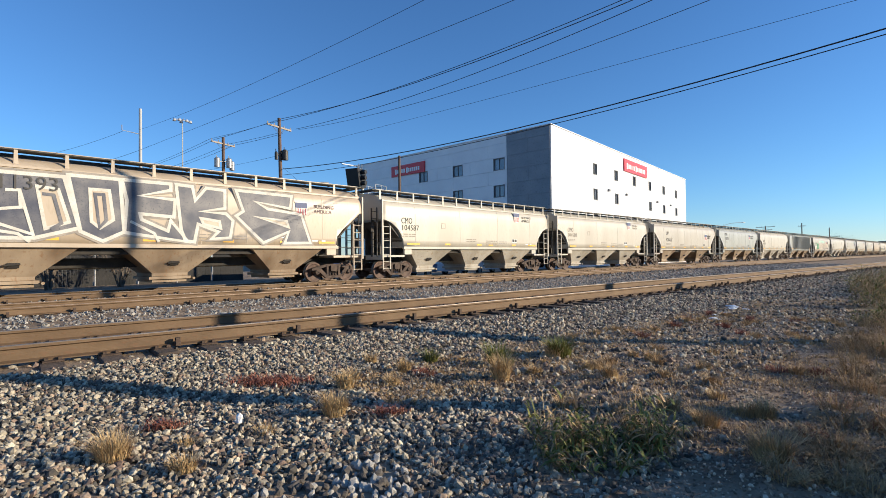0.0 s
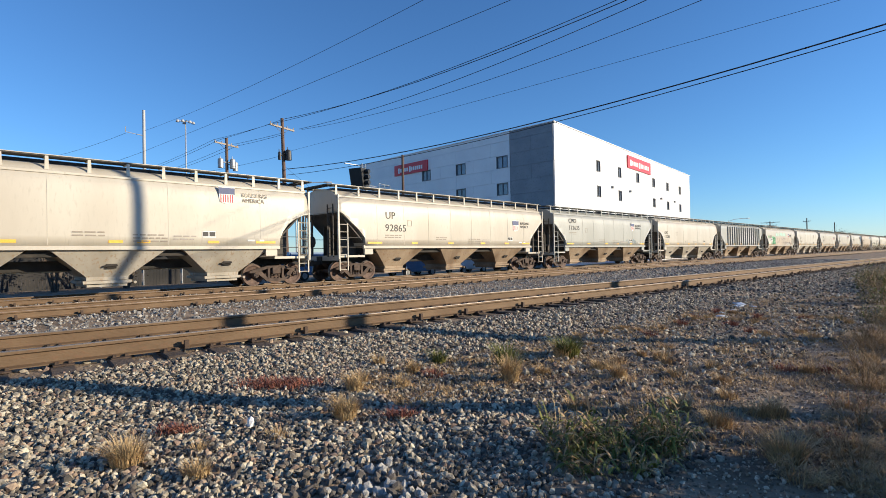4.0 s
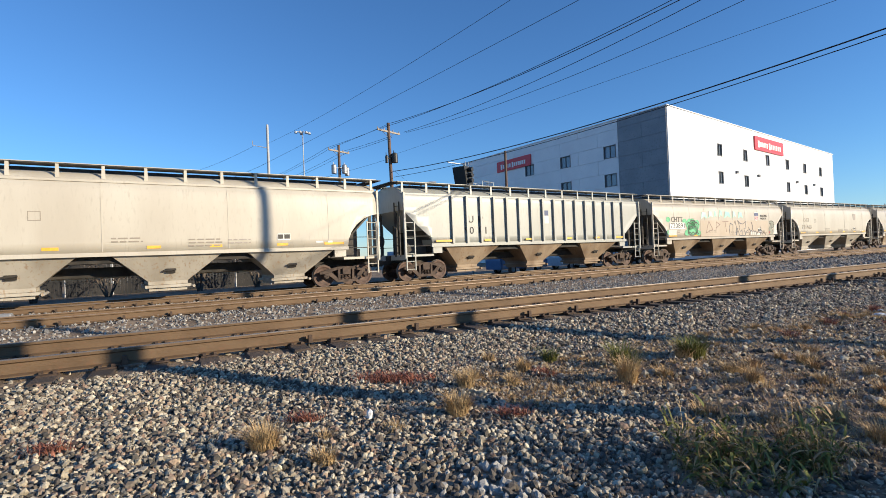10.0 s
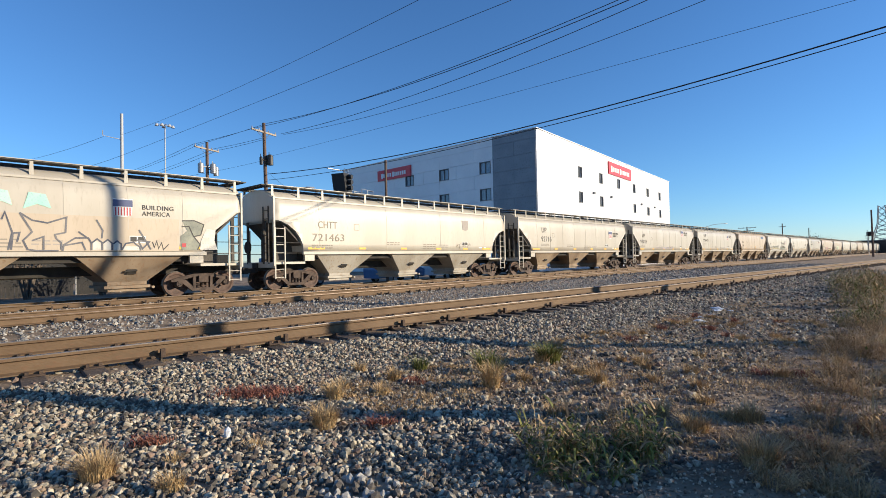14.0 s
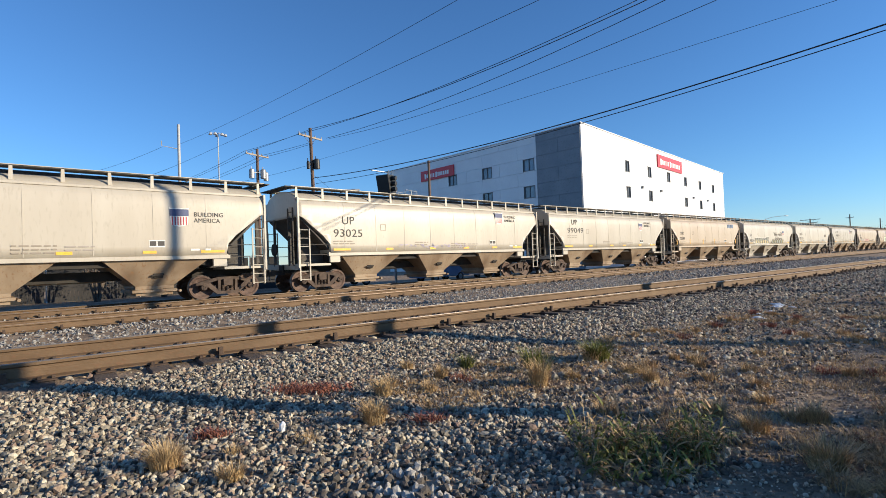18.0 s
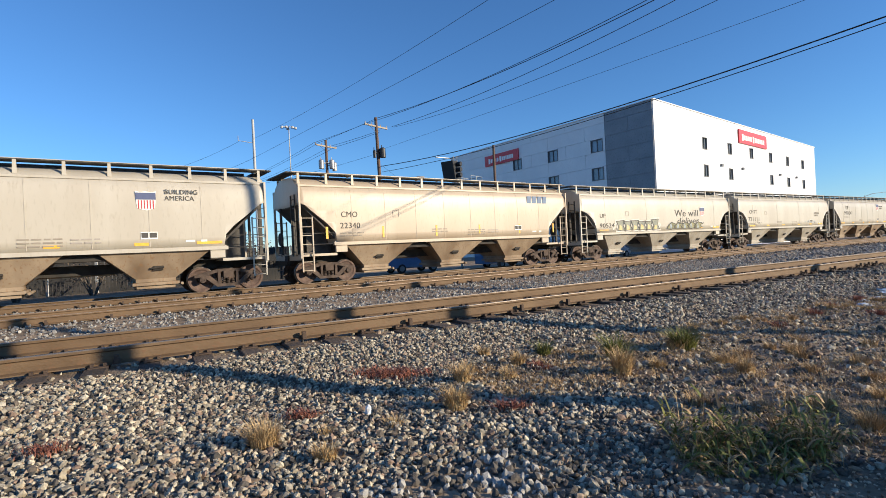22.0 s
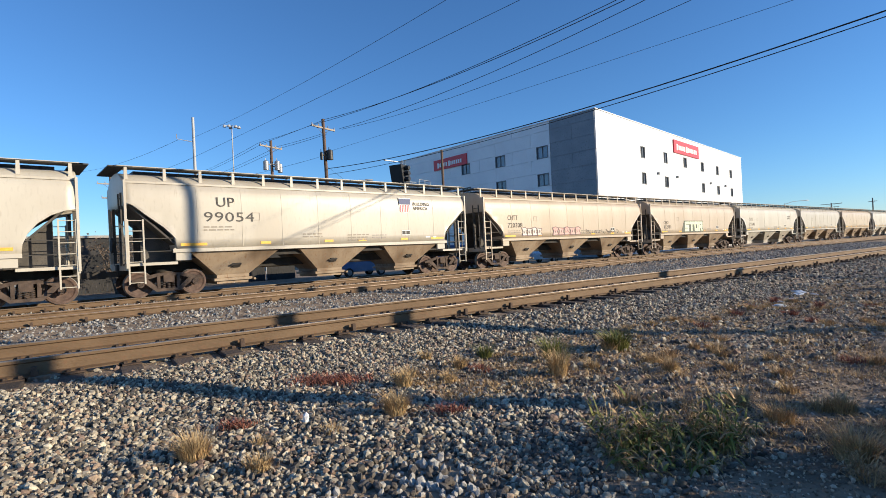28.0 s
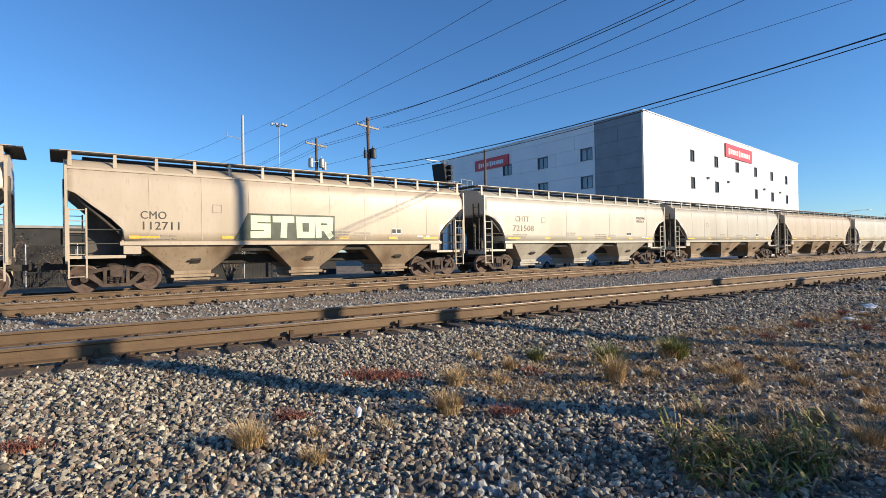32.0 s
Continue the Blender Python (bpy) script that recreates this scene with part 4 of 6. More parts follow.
LETTER_S = [(2.2, 3.86), (4.64, 3.8), (4.57, 3.2), (3.0, 3.42), (3.55, 3.12), (5.1, 2.95), (5.55, 1.58), (4.3, 1.55), (4.5, 2.1), (3.35, 1.56), (2.9, 2.0), (2.2, 2.72), (2.5, 2.95)]
HOLES = {0: [[(-4.03, 3.4), (-3.5, 3.33), (-3.22, 2.2), (-3.83, 1.95)]], 1: [[(-2.66, 3.43), (-2.12, 3.43), (-2.0, 2.34), (-2.38, 2.02), (-2.62, 2.25)]],
         2: [], 3: [[(0.85, 2.55), (1.55, 2.45), (1.6, 2.15), (0.95, 2.3)]], 4: [[(2.95, 2.75), (4.4, 2.6), (4.5, 2.3)]]}


def murals(cars):
    # the slate letters with white outlines
    c, L = cars[0]
    def up(line):
        return [(x, 1.76 + (z - 1.55) * 0.90) for x, z in line]
    for k, pts in enumerate((LETTER_AD, LETTER_O, LETTER_E, LETTER_K, LETTER_S)):
        pts = up(pts)
        y = -1.600 - 0.0015 * k
        part("spray_edge", ribbon(pts, 0.26, y + 0.002, True), M["spray_thin"], c, "thin grey spray edge")
        bm = bmesh.new()
        bm_poly(bm, pts, y - 0.004, y)
        fill = part("spray_fill", bm, M["spray_navy"], c, "slate grey spray-painted letter")
        part("spray_outline", ribbon(pts, 0.115, y - 0.010, True), M["spray_white"], fill, "white spray-painted outline")
        for hole in HOLES[k]:
            hole = up(hole)
            bm = bmesh.new()
            bm_poly(bm, hole, y - 0.010, y - 0.005)
            part("letter_gap", bm, M["tan"], fill)
            part("spray_outline", ribbon(hole, 0.10, y - 0.016, True), M["spray_white"], fill, "white spray-painted outline")
    stroke_shape(c, [[(-5.1, 2.65), (-4.42, 2.75), (-4.45, 3.27), (-4.78, 3.25)], [(-4.45, 3.27), (-4.13, 1.93), (-5.1, 2.3)], [(-5.1, 2.05), (-4.5, 1.95), (-4.2, 1.7)],
                     [(-1.5, 2.45), (-0.75, 2.05), (-0.6, 1.75)]], M["spray_white"], 0.09, -1.619, "spray_line", "white spray line")
    stroke_shape(c, [[(-2.52, 3.3), (-2.28, 3.3), (-2.2, 2.45), (-2.4, 2.2), (-2.52, 3.3)], [(-3.9, 3.2), (-3.62, 3.18), (-3.42, 2.3), (-3.7, 2.1)]], M["spray_navy"], 0.10, -1.622, "spray_line", "slate spray line")
    letters(c, "11393", -5.02, 3.30, 0.42, M["ink"], -1.626)
    shield(c, 5.12, 2.96, 0.60)
    letters(c, "BUILDING", 5.75, 3.34, 0.16, M["spray_brown"], width=1.03)
    letters(c, "AMERICA", 5.75, 3.12, 0.16, M["spray_brown"], width=0.93)
    rnd = random.Random(3)
    # green blots with dark lines, mint fields over a cream patch, loose tags
    c, L = cars[7]
    decal_box(c, -3.25, 6.2, 1.70, 2.86, M["tan"], "overpaint", -1.594, "warm cream overpainted patch")
    for x, z, r in ((-4.25, 2.2, 0.62), (-4.55, 2.55, 0.5), (-3.85, 2.5, 0.5), (-4.2, 2.72, 0.34), (-7.0, 2.9, 0.24), (-6.95, 2.05, 0.22), (-5.15, 2.8, 0.25), (-4.9, 1.98, 0.3), (-3.55, 1.98, 0.28)):
        pts = [(x + r * rnd.uniform(0.75, 1.1) * math.cos(a * 0.5236), max(1.8, z + r * 0.85 * rnd.uniform(0.75, 1.1) * math.sin(a * 0.5236))) for a in range(12)]
        pts = [((p[0] + q[0]) / 2 + d * (p[0] - q[0]), (p[1] + q[1]) / 2 + d * (p[1] - q[1])) for p, q in zip(pts, pts[1:] + pts[:1]) for d in (0.25, -0.25)]
        bm = bmesh.new()
        bm_poly(bm, pts, -1.604, -1.598)
        part("spray_blot", bm, M["spray_green"], c, "green spray-painted blot")
    decal_box(c, -6.85, -5.12, 2.26, 2.70, M["whiteink"], "number_patch", -1.6065, "white patch under the number")
    letters(c, "720891", -6.78, 2.33, 0.34, M["ink"], -1.612, 1.57)
    decal_box(c, -7.0, -6.1, 1.84, 2.2, M["spray_white"], "number_patch", -1.6065, "worn white patch")
    stroke_shape(c, [[(-4.75, 2.0), (-4.7, 2.5), (-4.4, 2.85), (-4.0, 2.85), (-3.7, 2.5), (-3.65, 2.0), (-4.0, 1.84), (-4.5, 1.84), (-4.75, 2.0)], [(-4.9, 2.55), (-4.7, 2.72), (-4.4, 2.62)], [(-4.1, 2.62), (-3.75, 2.72), (-3.5, 2.55)],
                     [(-4.6, 2.35), (-4.35, 2.45), (-4.25, 2.3)], [(-4.1, 2.3), (-4.0, 2.45), (-3.8, 2.35)], [(-4.8, 1.9), (-4.6, 2.05), (-4.4, 1.9), (-4.2, 2.05), (-4.0, 1.9), (-3.8, 2.05), (-3.5, 1.9)]], M["ink"], 0.055, -1.612, "spray_line", "black spray lines")
    for x, w, z in ((-3.2, 0.8, 3.05), (-2.25, 0.6, 3.12), (-1.5, 0.35, 3.15), (-0.85, 0.45, 3.2), (-0.2, 0.9, 3.12), (0.95, 0.5, 3.14), (1.7, 0.7, 3.1)):
        bm = bmesh.new()
        bm_poly(bm, [(x, z - 0.1), (x + w * 0.2, z + 0.42), (x + w * 0.8, z + 0.38), (x + w, z - 0.06), (x + w * 0.5, z + 0.06)], -1.600, -1.594)
        part("spray_blot", bm, M["spray_mint"], c, "pale mint spray paint")
    stroke_shape(c, [[(-2.6, 1.95), (-2.2, 2.8), (-1.75, 2.2), (-2.6, 1.95)], [(-1.35, 1.95), (-1.25, 2.75), (-0.8, 2.55), (-1.3, 2.3)], [(-0.45, 2.75), (0.35, 2.78)], [(-0.1, 2.76), (0.05, 2.0)]], M["spray_faint"], 0.05, -1.601, "spray_line", "thin brown spray lines")
    for k in range(3):
        x = 3.5 + k * 0.3
        bm = bmesh.new()
        bm_poly(bm, [(x, 1.74), (x, 1.98), (x + 0.11, 2.05), (x + 0.22, 1.98), (x + 0.22, 1.74)], -1.602, -1.597)
        part("spray_fill", bm, M["spray_white"], c, "pale spray-painted field")
    decal_box(c, 4.36, 4.88, 1.72, 1.86, M["spray_white"], "spray_fill", -1.602, "pale spray-painted field")
    stroke_shape(c, [[(0.5, 1.74), (0.42, 2.3), (0.62, 2.66), (0.95, 2.5), (0.9, 1.74)], [(1.2, 2.64), (1.28, 2.87), (1.45, 2.26), (1.35, 1.73)],
                     [(1.62, 2.87), (1.92, 2.65), (2.3, 2.58), (2.79, 2.78), (2.76, 2.29), (2.49, 2.22), (2.52, 2.09), (2.65, 1.96), (2.65, 1.74)],
                     [(1.62, 2.87), (1.92, 2.29), (1.70, 2.02), (1.81, 1.75), (2.03, 1.71), (2.58, 1.71)], [(1.92, 2.02), (2.2, 2.15), (2.2, 1.74)], [(1.42, 1.74), (1.46, 2.24), (1.62, 2.26), (1.56, 1.98)],
                     [(2.68, 1.70), (2.72, 1.90), (3.02, 2.12), (3.37, 2.13), (3.46, 1.96), (3.46, 1.72)], [(2.74, 1.88), (3.2, 1.98), (3.3, 1.72)],
                     [(3.46, 1.96), (3.62, 2.10), (3.76, 1.98), (3.76, 1.72)], [(3.78, 1.96), (3.92, 2.08), (4.05, 1.96), (4.05, 1.72)], [(4.08, 1.94), (4.2, 2.04), (4.32, 1.94), (4.32, 1.72)],
                     [(4.34, 1.74), (4.46, 1.96), (4.7, 2.0), (4.88, 1.84), (4.92, 1.72)], [(3.6, 2.74), (3.78, 2.39), (3.75, 2.12)], [(3.1, 2.33), (3.37, 2.11)],
                     [(4.87, 2.44), (5.25, 1.75)], [(4.78, 2.08), (5.2, 2.02), (4.98, 1.78), (4.86, 2.02)]], M["spray_navy"], 0.05, -1.606, "spray_line", "dark grey spray line")
    stroke_shape(c, [[(5.3, 2.02), (5.36, 1.82), (5.44, 2.06), (5.5, 1.78), (5.6, 2.0), (5.66, 1.74), (5.84, 1.94)]], M["ink"], 0.03, -1.606, "spray_line", "black spray scrawl")
    bm = bmesh.new()
    bm_poly(bm, [(6.28, 1.74), (6.26, 2.25), (6.5, 2.45), (6.32, 2.82), (6.75, 2.84), (7.10, 2.70), (6.98, 2.3), (6.72, 2.24), (6.95, 1.95), (6.86, 1.74)], -1.602, -1.597)
    f = part("spray_blot", bm, M["spray_olive"], c, "grey-green spray-painted figure")
    stroke_shape(f, [[(6.32, 2.82), (6.75, 2.84), (7.10, 2.70), (6.98, 2.3), (6.72, 2.24), (6.95, 1.95), (6.86, 1.74)], [(6.3, 2.6), (6.55, 2.62), (6.72, 2.24)]], M["ink"], 0.04, -1.607, "spray_line", "black spray line")
    decal_box(f, 6.3, 6.44, 1.84, 1.98, M["redink"], "spray_dot", -1.606, "red spray dot")
    bm = bmesh.new()
    bm_poly(bm, [(6.95, 1.74), (7.0, 2.1), (7.2, 2.55), (7.55, 2.5), (7.5, 2.1), (7.62, 1.74)], -1.601, -1.597)
    part("spray_fill", bm, M["spray_white"], c, "pale spray-painted field")
    # pale block letters with a dark shade behind them
    c, L = cars[17]
    bm = bmesh.new()
    bm_poly(bm, [(-3.0, 1.72), (-2.5, 2.72), (1.02, 2.72), (1.0, 1.72)], -1.603, -1.596)
    part("spray_panel", bm, M["spray_shade"], c, "dark spray-painted shade")
    stroke_shape(c, [[(-1.66, 2.52), (-2.28, 2.52), (-2.28, 2.22), (-1.78, 2.22), (-1.78, 1.92), (-2.42, 1.92)], [(-1.58, 2.52), (-0.72, 2.52)], [(-1.12, 2.42), (-1.16, 1.8)],
                     [(-0.52, 2.52), (0.02, 2.52), (0.0, 1.92), (-0.5, 1.92), (-0.52, 2.52)], [(0.30, 1.80), (0.28, 2.52), (0.82, 2.52), (0.80, 2.2), (0.42, 2.2)], [(0.62, 2.15), (0.86, 1.80)]], M["spray_lime"], 0.25, -1.610, "spray_letter", "pale lime block letter")
    # slogan and a low scrawl
    c, L = cars[13]
    letters(c, "We will", 1.14, 2.64, 0.48, M["ink"], -1.600, 2.95)
    letters(c, "deliver...", 1.36, 2.11, 0.45, M["ink"], -1.600, 3.37)
    for k in range(6):
        x, top = -5.2 + k * 0.74, 2.28 + rnd.uniform(0, 0.2)
        pts = [(x, 1.78), (x + 0.1, 2.05), (x - 0.08, top), (x + 0.68, top + rnd.uniform(-0.06, 0.06)), (x + 0.58, 2.1), (x + 0.76, 1.80)]
        part("spray_edge", ribbon(pts, 0.20, -1.600, True), M["spray_white"], c, "white spray edge")
        bm = bmesh.new()
        bm_poly(bm, pts, -1.606 - 0.001 * k, -1.601)
        blot = part("spray_fill", bm, M["spray_olive"], c, "olive spray-painted letter")
        bm = bmesh.new()
        bm_poly(bm, [(x + 0.16, 1.80), (x + 0.22, 2.06 + rnd.uniform(0, 0.12)), (x + 0.46, 2.04), (x + 0.48, 1.80)], -1.616, -1.612)
        part("spray_patch", bm, M["spray_straw"], blot, "straw-yellow spray patch")
        part("spray_line", ribbon(pts, 0.04, -1.618, True), M["ink"], blot, "dark spray line")
    stroke_shape(c, [[(-5.6, 1.82), (-5.35, 2.3), (-5.2, 2.42)], [(-0.95, 2.3), (-0.6, 2.1), (-0.8, 1.85)]], M["spray_white"], 0.12, -1.599, "spray_line", "white spray edge")
    for k in range(5):
        x = 0.25 + k * 0.84
        pts = [(x - 0.1, 1.80), (x + 0.12, 2.06), (x + 0.46, 2.24), (x + 1.05, 2.08), (x + 0.72, 2.0), (x + 0.98, 1.84), (x + 0.4, 1.76)]
        bm = bmesh.new()
        bm_poly(bm, pts, -1.601 - 0.001 * k, -1.596)
        blot = part("spray_fill", bm, M["spray_leaf"], c, "olive leaf-shaped spray letter")
        for q in (0.3, 0.42):
            bm = bmesh.new()
            bm_poly(bm, [(x + q, 1.80), (x + q - 0.06, 2.12), (x + q + 0.0, 2.16), (x + q + 0.06, 1.80)], -1.612, -1.607)
            part("spray_patch", bm, M["spray_sky"], blot, "pale grey-blue spray stripe")
        part("spray_line", ribbon(pts, 0.045, -1.616, True), M["ink"], blot, "dark spray line")
    # leased car: a plain bold emblem in slate blue
    c, L = cars[12]
    for k in range(4):
        bm = bmesh.new()
        x = 4.77 + k * 0.40
        bm_poly(bm, [(x, 3.42), (x + 0.06, 3.80), (x + 0.36, 3.80), (x + 0.30, 3.42)], -1.590, -1.56)
        part("emblem_bar", bm, M["slateink"], c, "slate blue emblem bar")
    for x in (-6.85, -4.22, -1.35, 1.3, 4.08, 6.71):
        decal_box(c, x, x + 0.10, 1.8, 2.3, M["yellow"], "reflector_strip", -1.59)
    # thin scrawls
    for idx, x0, w, m_, hh in ((4, 2.84, 1.75, "spray_blue", 0.40), (14, -6.25, 1.2, "fadedink", 0.34), (14, 3.15, 2.1, "spray_sky", 0.32), (16, 1.1, 4.0, "ink", 0.28), (10, -3.0, 4.5, "spray_lilac", 0.22), (8, 3.4, 1.2, "fadedink", 0.3)):
        c, L = cars[idx]
        st, x = [], x0
        while x < x0 + w:
            k = rnd.uniform(0.2, 0.42)
            z = 1.82 + rnd.uniform(-0.03, 0.06)
            n = rnd.choice((4, 5, 6))
            st.append([(x + k * 1.1 * rnd.random(), z + hh * rnd.random()) for q in range(n)])
            x += k
        stroke_shape(c, st, M[m_], 0.03, -1.600, "spray_line", "thin spray scrawl")
    c, L = cars[16]
    for x0, m_, step in ((-5.4, "spray_white", 0.46), (-2.45, "spray_pink", 0.60)):
        for k in range(4 if step < 0.5 else 5):
            x = x0 + k * step
            pts = [(x - 0.02, 1.80), (x + 0.06, 2.05), (x - 0.05, 2.26), (x + step * 0.5, 2.32 - 0.08 * (k % 2)), (x + step * 0.95, 2.22), (x + step * 0.7, 2.02), (x + step, 1.82)]
            bm = bmesh.new()
            bm_poly(bm, pts, -1.602 - 0.0006 * k, -1.597)
            f = part("spray_fill", bm, M[m_], c, "spray-painted letter")
            part("spray_line", ribbon(pts, 0.045, -1.608, True), M["spray_brown"], f, "dark maroon spray line")
            part("spray_gap", ribbon([(x + step * 0.35, 1.95), (x + step * 0.5, 2.12)], 0.06, -1.609), M["spray_brown"], f)


def build_train():
    protos, out = {}, []
    rnd = random.Random(21)
    for u, L, paint, marks in CARS:
        key = (paint, L)
        if key not in protos:
            near = [k for k in protos if k[0] == paint and abs(k[1] - L) < 0.05]
            if near:
                key = near[0]
        if key not in protos:
            car = hopper_car(L, "grey" if paint == "ribbed" else paint, LABELS[paint], "round" if paint == "white" else paint != "ribbed", 3, {"ribbed": 16, "white": 4}.get(paint, 8))
            protos[key] = True
            out.append([car, u, L, paint, marks, key])
        else:
            out.append([None, u, L, paint, marks, key])
    first = {o[5]: o[0] for o in out if o[0]}
    for o in out:
        if o[0] is None:
            o[0] = copy_thing(first[o[5]], Matrix())
    for car, u, L, paint, marks, key in out:
        car_marks(car, L, paint, marks, rnd)
    murals([(o[0], o[2]) for o in out])
    return out


TRAIN = build_train()


# ---- the storage building ----
def building():
    b = thing("storage_building", "white metal-clad storage building with red sign boards", "building", Matrix.Translation((47.5, 29.0, -0.7)) @ Matrix.Rotation(math.atan2(10.1, 57.9), 4, 'Z'))
    H = 16.6
    SKEW = math.tan(radians(5.0))     # the west face leans off square
    turn_w = Matrix.Rotation(radians(-5.0), 4, 'Z')
    LX, LY = 58.0, 37.0
    bm = bmesh.new()
    bm_loft(bm, [[(0.12, 0.12, z), (LX - 0.1, 0.12, z), (LX - 0.1, LY, z), (0.12 + LY * SKEW, LY - 0.1, z)] for z in (0.0, H - 0.2)])
    part("core_wall", bm, M["panel_white"], b)

    # openings: distance along the face, height of the middle
    south = [(a, z) for z, row in ((13.0, (12.4, 20.0, 27.6, 35.3, 43.0, 50.8)), (9.63, (12.5, 20.1, 35.4, 43.2, 51.0)), (6.26, (12.5, 20.1))) for a in row]
    west = [(a, z) for z in (13.0, 9.63) for a in (7.4, 14.4, 21.1)]

    def panels(length, face, split, holes, hw):
        # cladding boards, 1.685 m high, cut where a window sits
        z = 0.0
        row = 0
        while z < H - 0.05:
            hz = min(1.685 if row else 0.3625, H - z)
            cuts = sorted((c - hw, c + hw) for c, m in holes if m + 0.5 > z and m - 0.5 < z + hz)
            xs = [0.0]
            step = 6.1
            k = step * (0.5 if row % 2 else 1.0)
            while k < length:
                xs.append(k)
                k += step
            xs.append(length)
            for a, c in zip(xs, xs[1:]):
                spans, cur = [], a
                for p, q in cuts:
                    if q > cur and p < c:
                        if p > cur:
                            spans.append((cur, p))
                        cur = max(cur, q)
                if cur < c:
                    spans.append((cur, c))
                for p, q in spans:
                    if split and p < split < q:
                        pieces = [(p, split), (split, q)]
                    else:
                        pieces = [(p, q)]
                    for p2, q2 in pieces:
                        bm = bmesh.new()
                        if face == "s":
                            bm_box(bm, ((p2 + q2) / 2, 0.0, z + hz / 2), (q2 - p2 - 0.02, 0.16, hz - 0.02))
                        else:
                            bm_box(bm, (0.0, (p2 + q2) / 2, z + hz / 2), (0.16, q2 - p2 - 0.02, hz - 0.02))
                        if face == "w":
                            bm.transform(turn_w)
                        part("panel", bm, M["panel_grey"] if split and (p2 + q2) / 2 < split else M["panel_white"], b)
            z += hz
            row += 1

    panels(LX, "s", 0, south, 0.62)
    panels(LY, "w", 6.2, west, 0.85)
    for holes, face, hw, hh in ((south, "s", 0.6, 0.72), (west, "w", 0.83, 0.72)):
        for c, m in holes:
            def at(a, d, z):
                return (c + a, d, m + z) if face == "s" else (d, c + a, m + z)

            def size(a, d, z):
                return (a, d, z) if face == "s" else (d, a, z)
            bm = bmesh.new()
            for s in (-1, 1):
                bm_box(bm, at(s * hw, -0.03, 0), size(0.08, 0.2, 2 * hh + 0.08))
                bm_box(bm, at(0, -0.03, s * hh), size(2 * hw, 0.2, 0.08))
            bm_box(bm, at(0, 0.0, 0), size(0.05, 0.1, 2 * hh))
            if face == "w":
                bm.transform(turn_w)
            w = part("window", bm, M["frame"], b)
            for s in (-1, 1):
                bm = bmesh.new()
                bm_box(bm, at(0, 0.0, s * (hh + 0.08)), size(2 * hw, 0.15, 0.12))
                if face == "w":
                    bm.transform(turn_w)
                part("reveal", bm, M["panel_white"], w)
            for s in (-1, 1):
                bm = bmesh.new()
                bm_box(bm, at(s * hw / 2, 0.06, 0), size(hw - 0.06, 0.02, 2 * hh - 0.06))
                if face == "w":
                    bm.transform(turn_w)
                part("pane", bm, M["glass"], w)
    # parapet coping
    for c, s in (((LX / 2, 0, H + 0.04), (LX + 0.3, 0.36, 0.1)), ((0, LY / 2, H + 0.04), (0.36, LY + 0.3, 0.1)), ((LX, LY / 2, H + 0.04), (0.36, LY, 0.1)), ((LX / 2, LY, H + 0.04), (LX, 0.36, 0.1))):
        bm = bmesh.new()
        bm_box(bm, c, s)
        if c[0] == 0:
            bm.transform(turn_w)
        part("coping", bm, M["panel_white"], b)
    # sign boards with bars for their lettering
    for face, p, q, z0, z1 in (("s", 23.0, 33.4, 14.1, 15.95), ("w", 20.7, 28.0, 13.7, 15.25)):
        bm = bmesh.new()
        cz = (z0 + z1) / 2
        if face == "s":
            bm_box(bm, ((p + q) / 2, -0.18, cz), (q - p, 0.16, z1 - z0))
        else:
            bm_box(bm, (-0.18, (p + q) / 2, cz), (0.16, q - p, z1 - z0))
        if face == "w":
            bm.transform(turn_w)
        sg = part("sign_board", bm, M["sign_red"], b, "red sign board with white bars")
        x = p + 0.9
        widths = [0.55, 0.5, 0.5, 0.22, 0.22, 0.5, 0.0, 0.55, 0.4, 0.5, 0.35, 0.5, 0.5, 0.5]
        k = (q - p - 1.8) / (sum(widths) + 0.2 * len(widths))
        for i, w in enumerate(widths):
            if w:
                hgt = (z1 - z0) * (0.5 if i in (0, 7) else 0.36)
                xm = x + w * k / 2
                if face == "w":
                    xm = p + q - xm
                bm = bmesh.new()
                if face == "s":
                    bm_box(bm, (xm, -0.275, cz - 0.1), (w * k, 0.03, hgt))
                else:
                    bm_box(bm, (-0.275, xm, cz - 0.1), (0.03, w * k, hgt))
                if face == "w":
                    bm.transform(turn_w)
                part("sign_bar", bm, M["sign_white"], sg)
            x += (w + 0.2) * k
    # small wall lamps and a downpipe
    for x in (17.0, 24.0, 39.0, 47.0):
        bm = bmesh.new()
        bm_box(bm, (x, -0.2, 10.6), (0.45, 0.25, 0.3))
        part("wall_lamp", bm, M["frame"], b)
    bm = bmesh.new()
    bm_box(bm, (42.5, 1.5, H + 0.5), (1.6, 0.9, 0.3))
    bm_cyl(bm, (42.5, 1.5, H - 0.2), (42.5, 1.5, H + 0.5), 0.06)
    part("roof_unit", bm, M["frame"], b)


building()


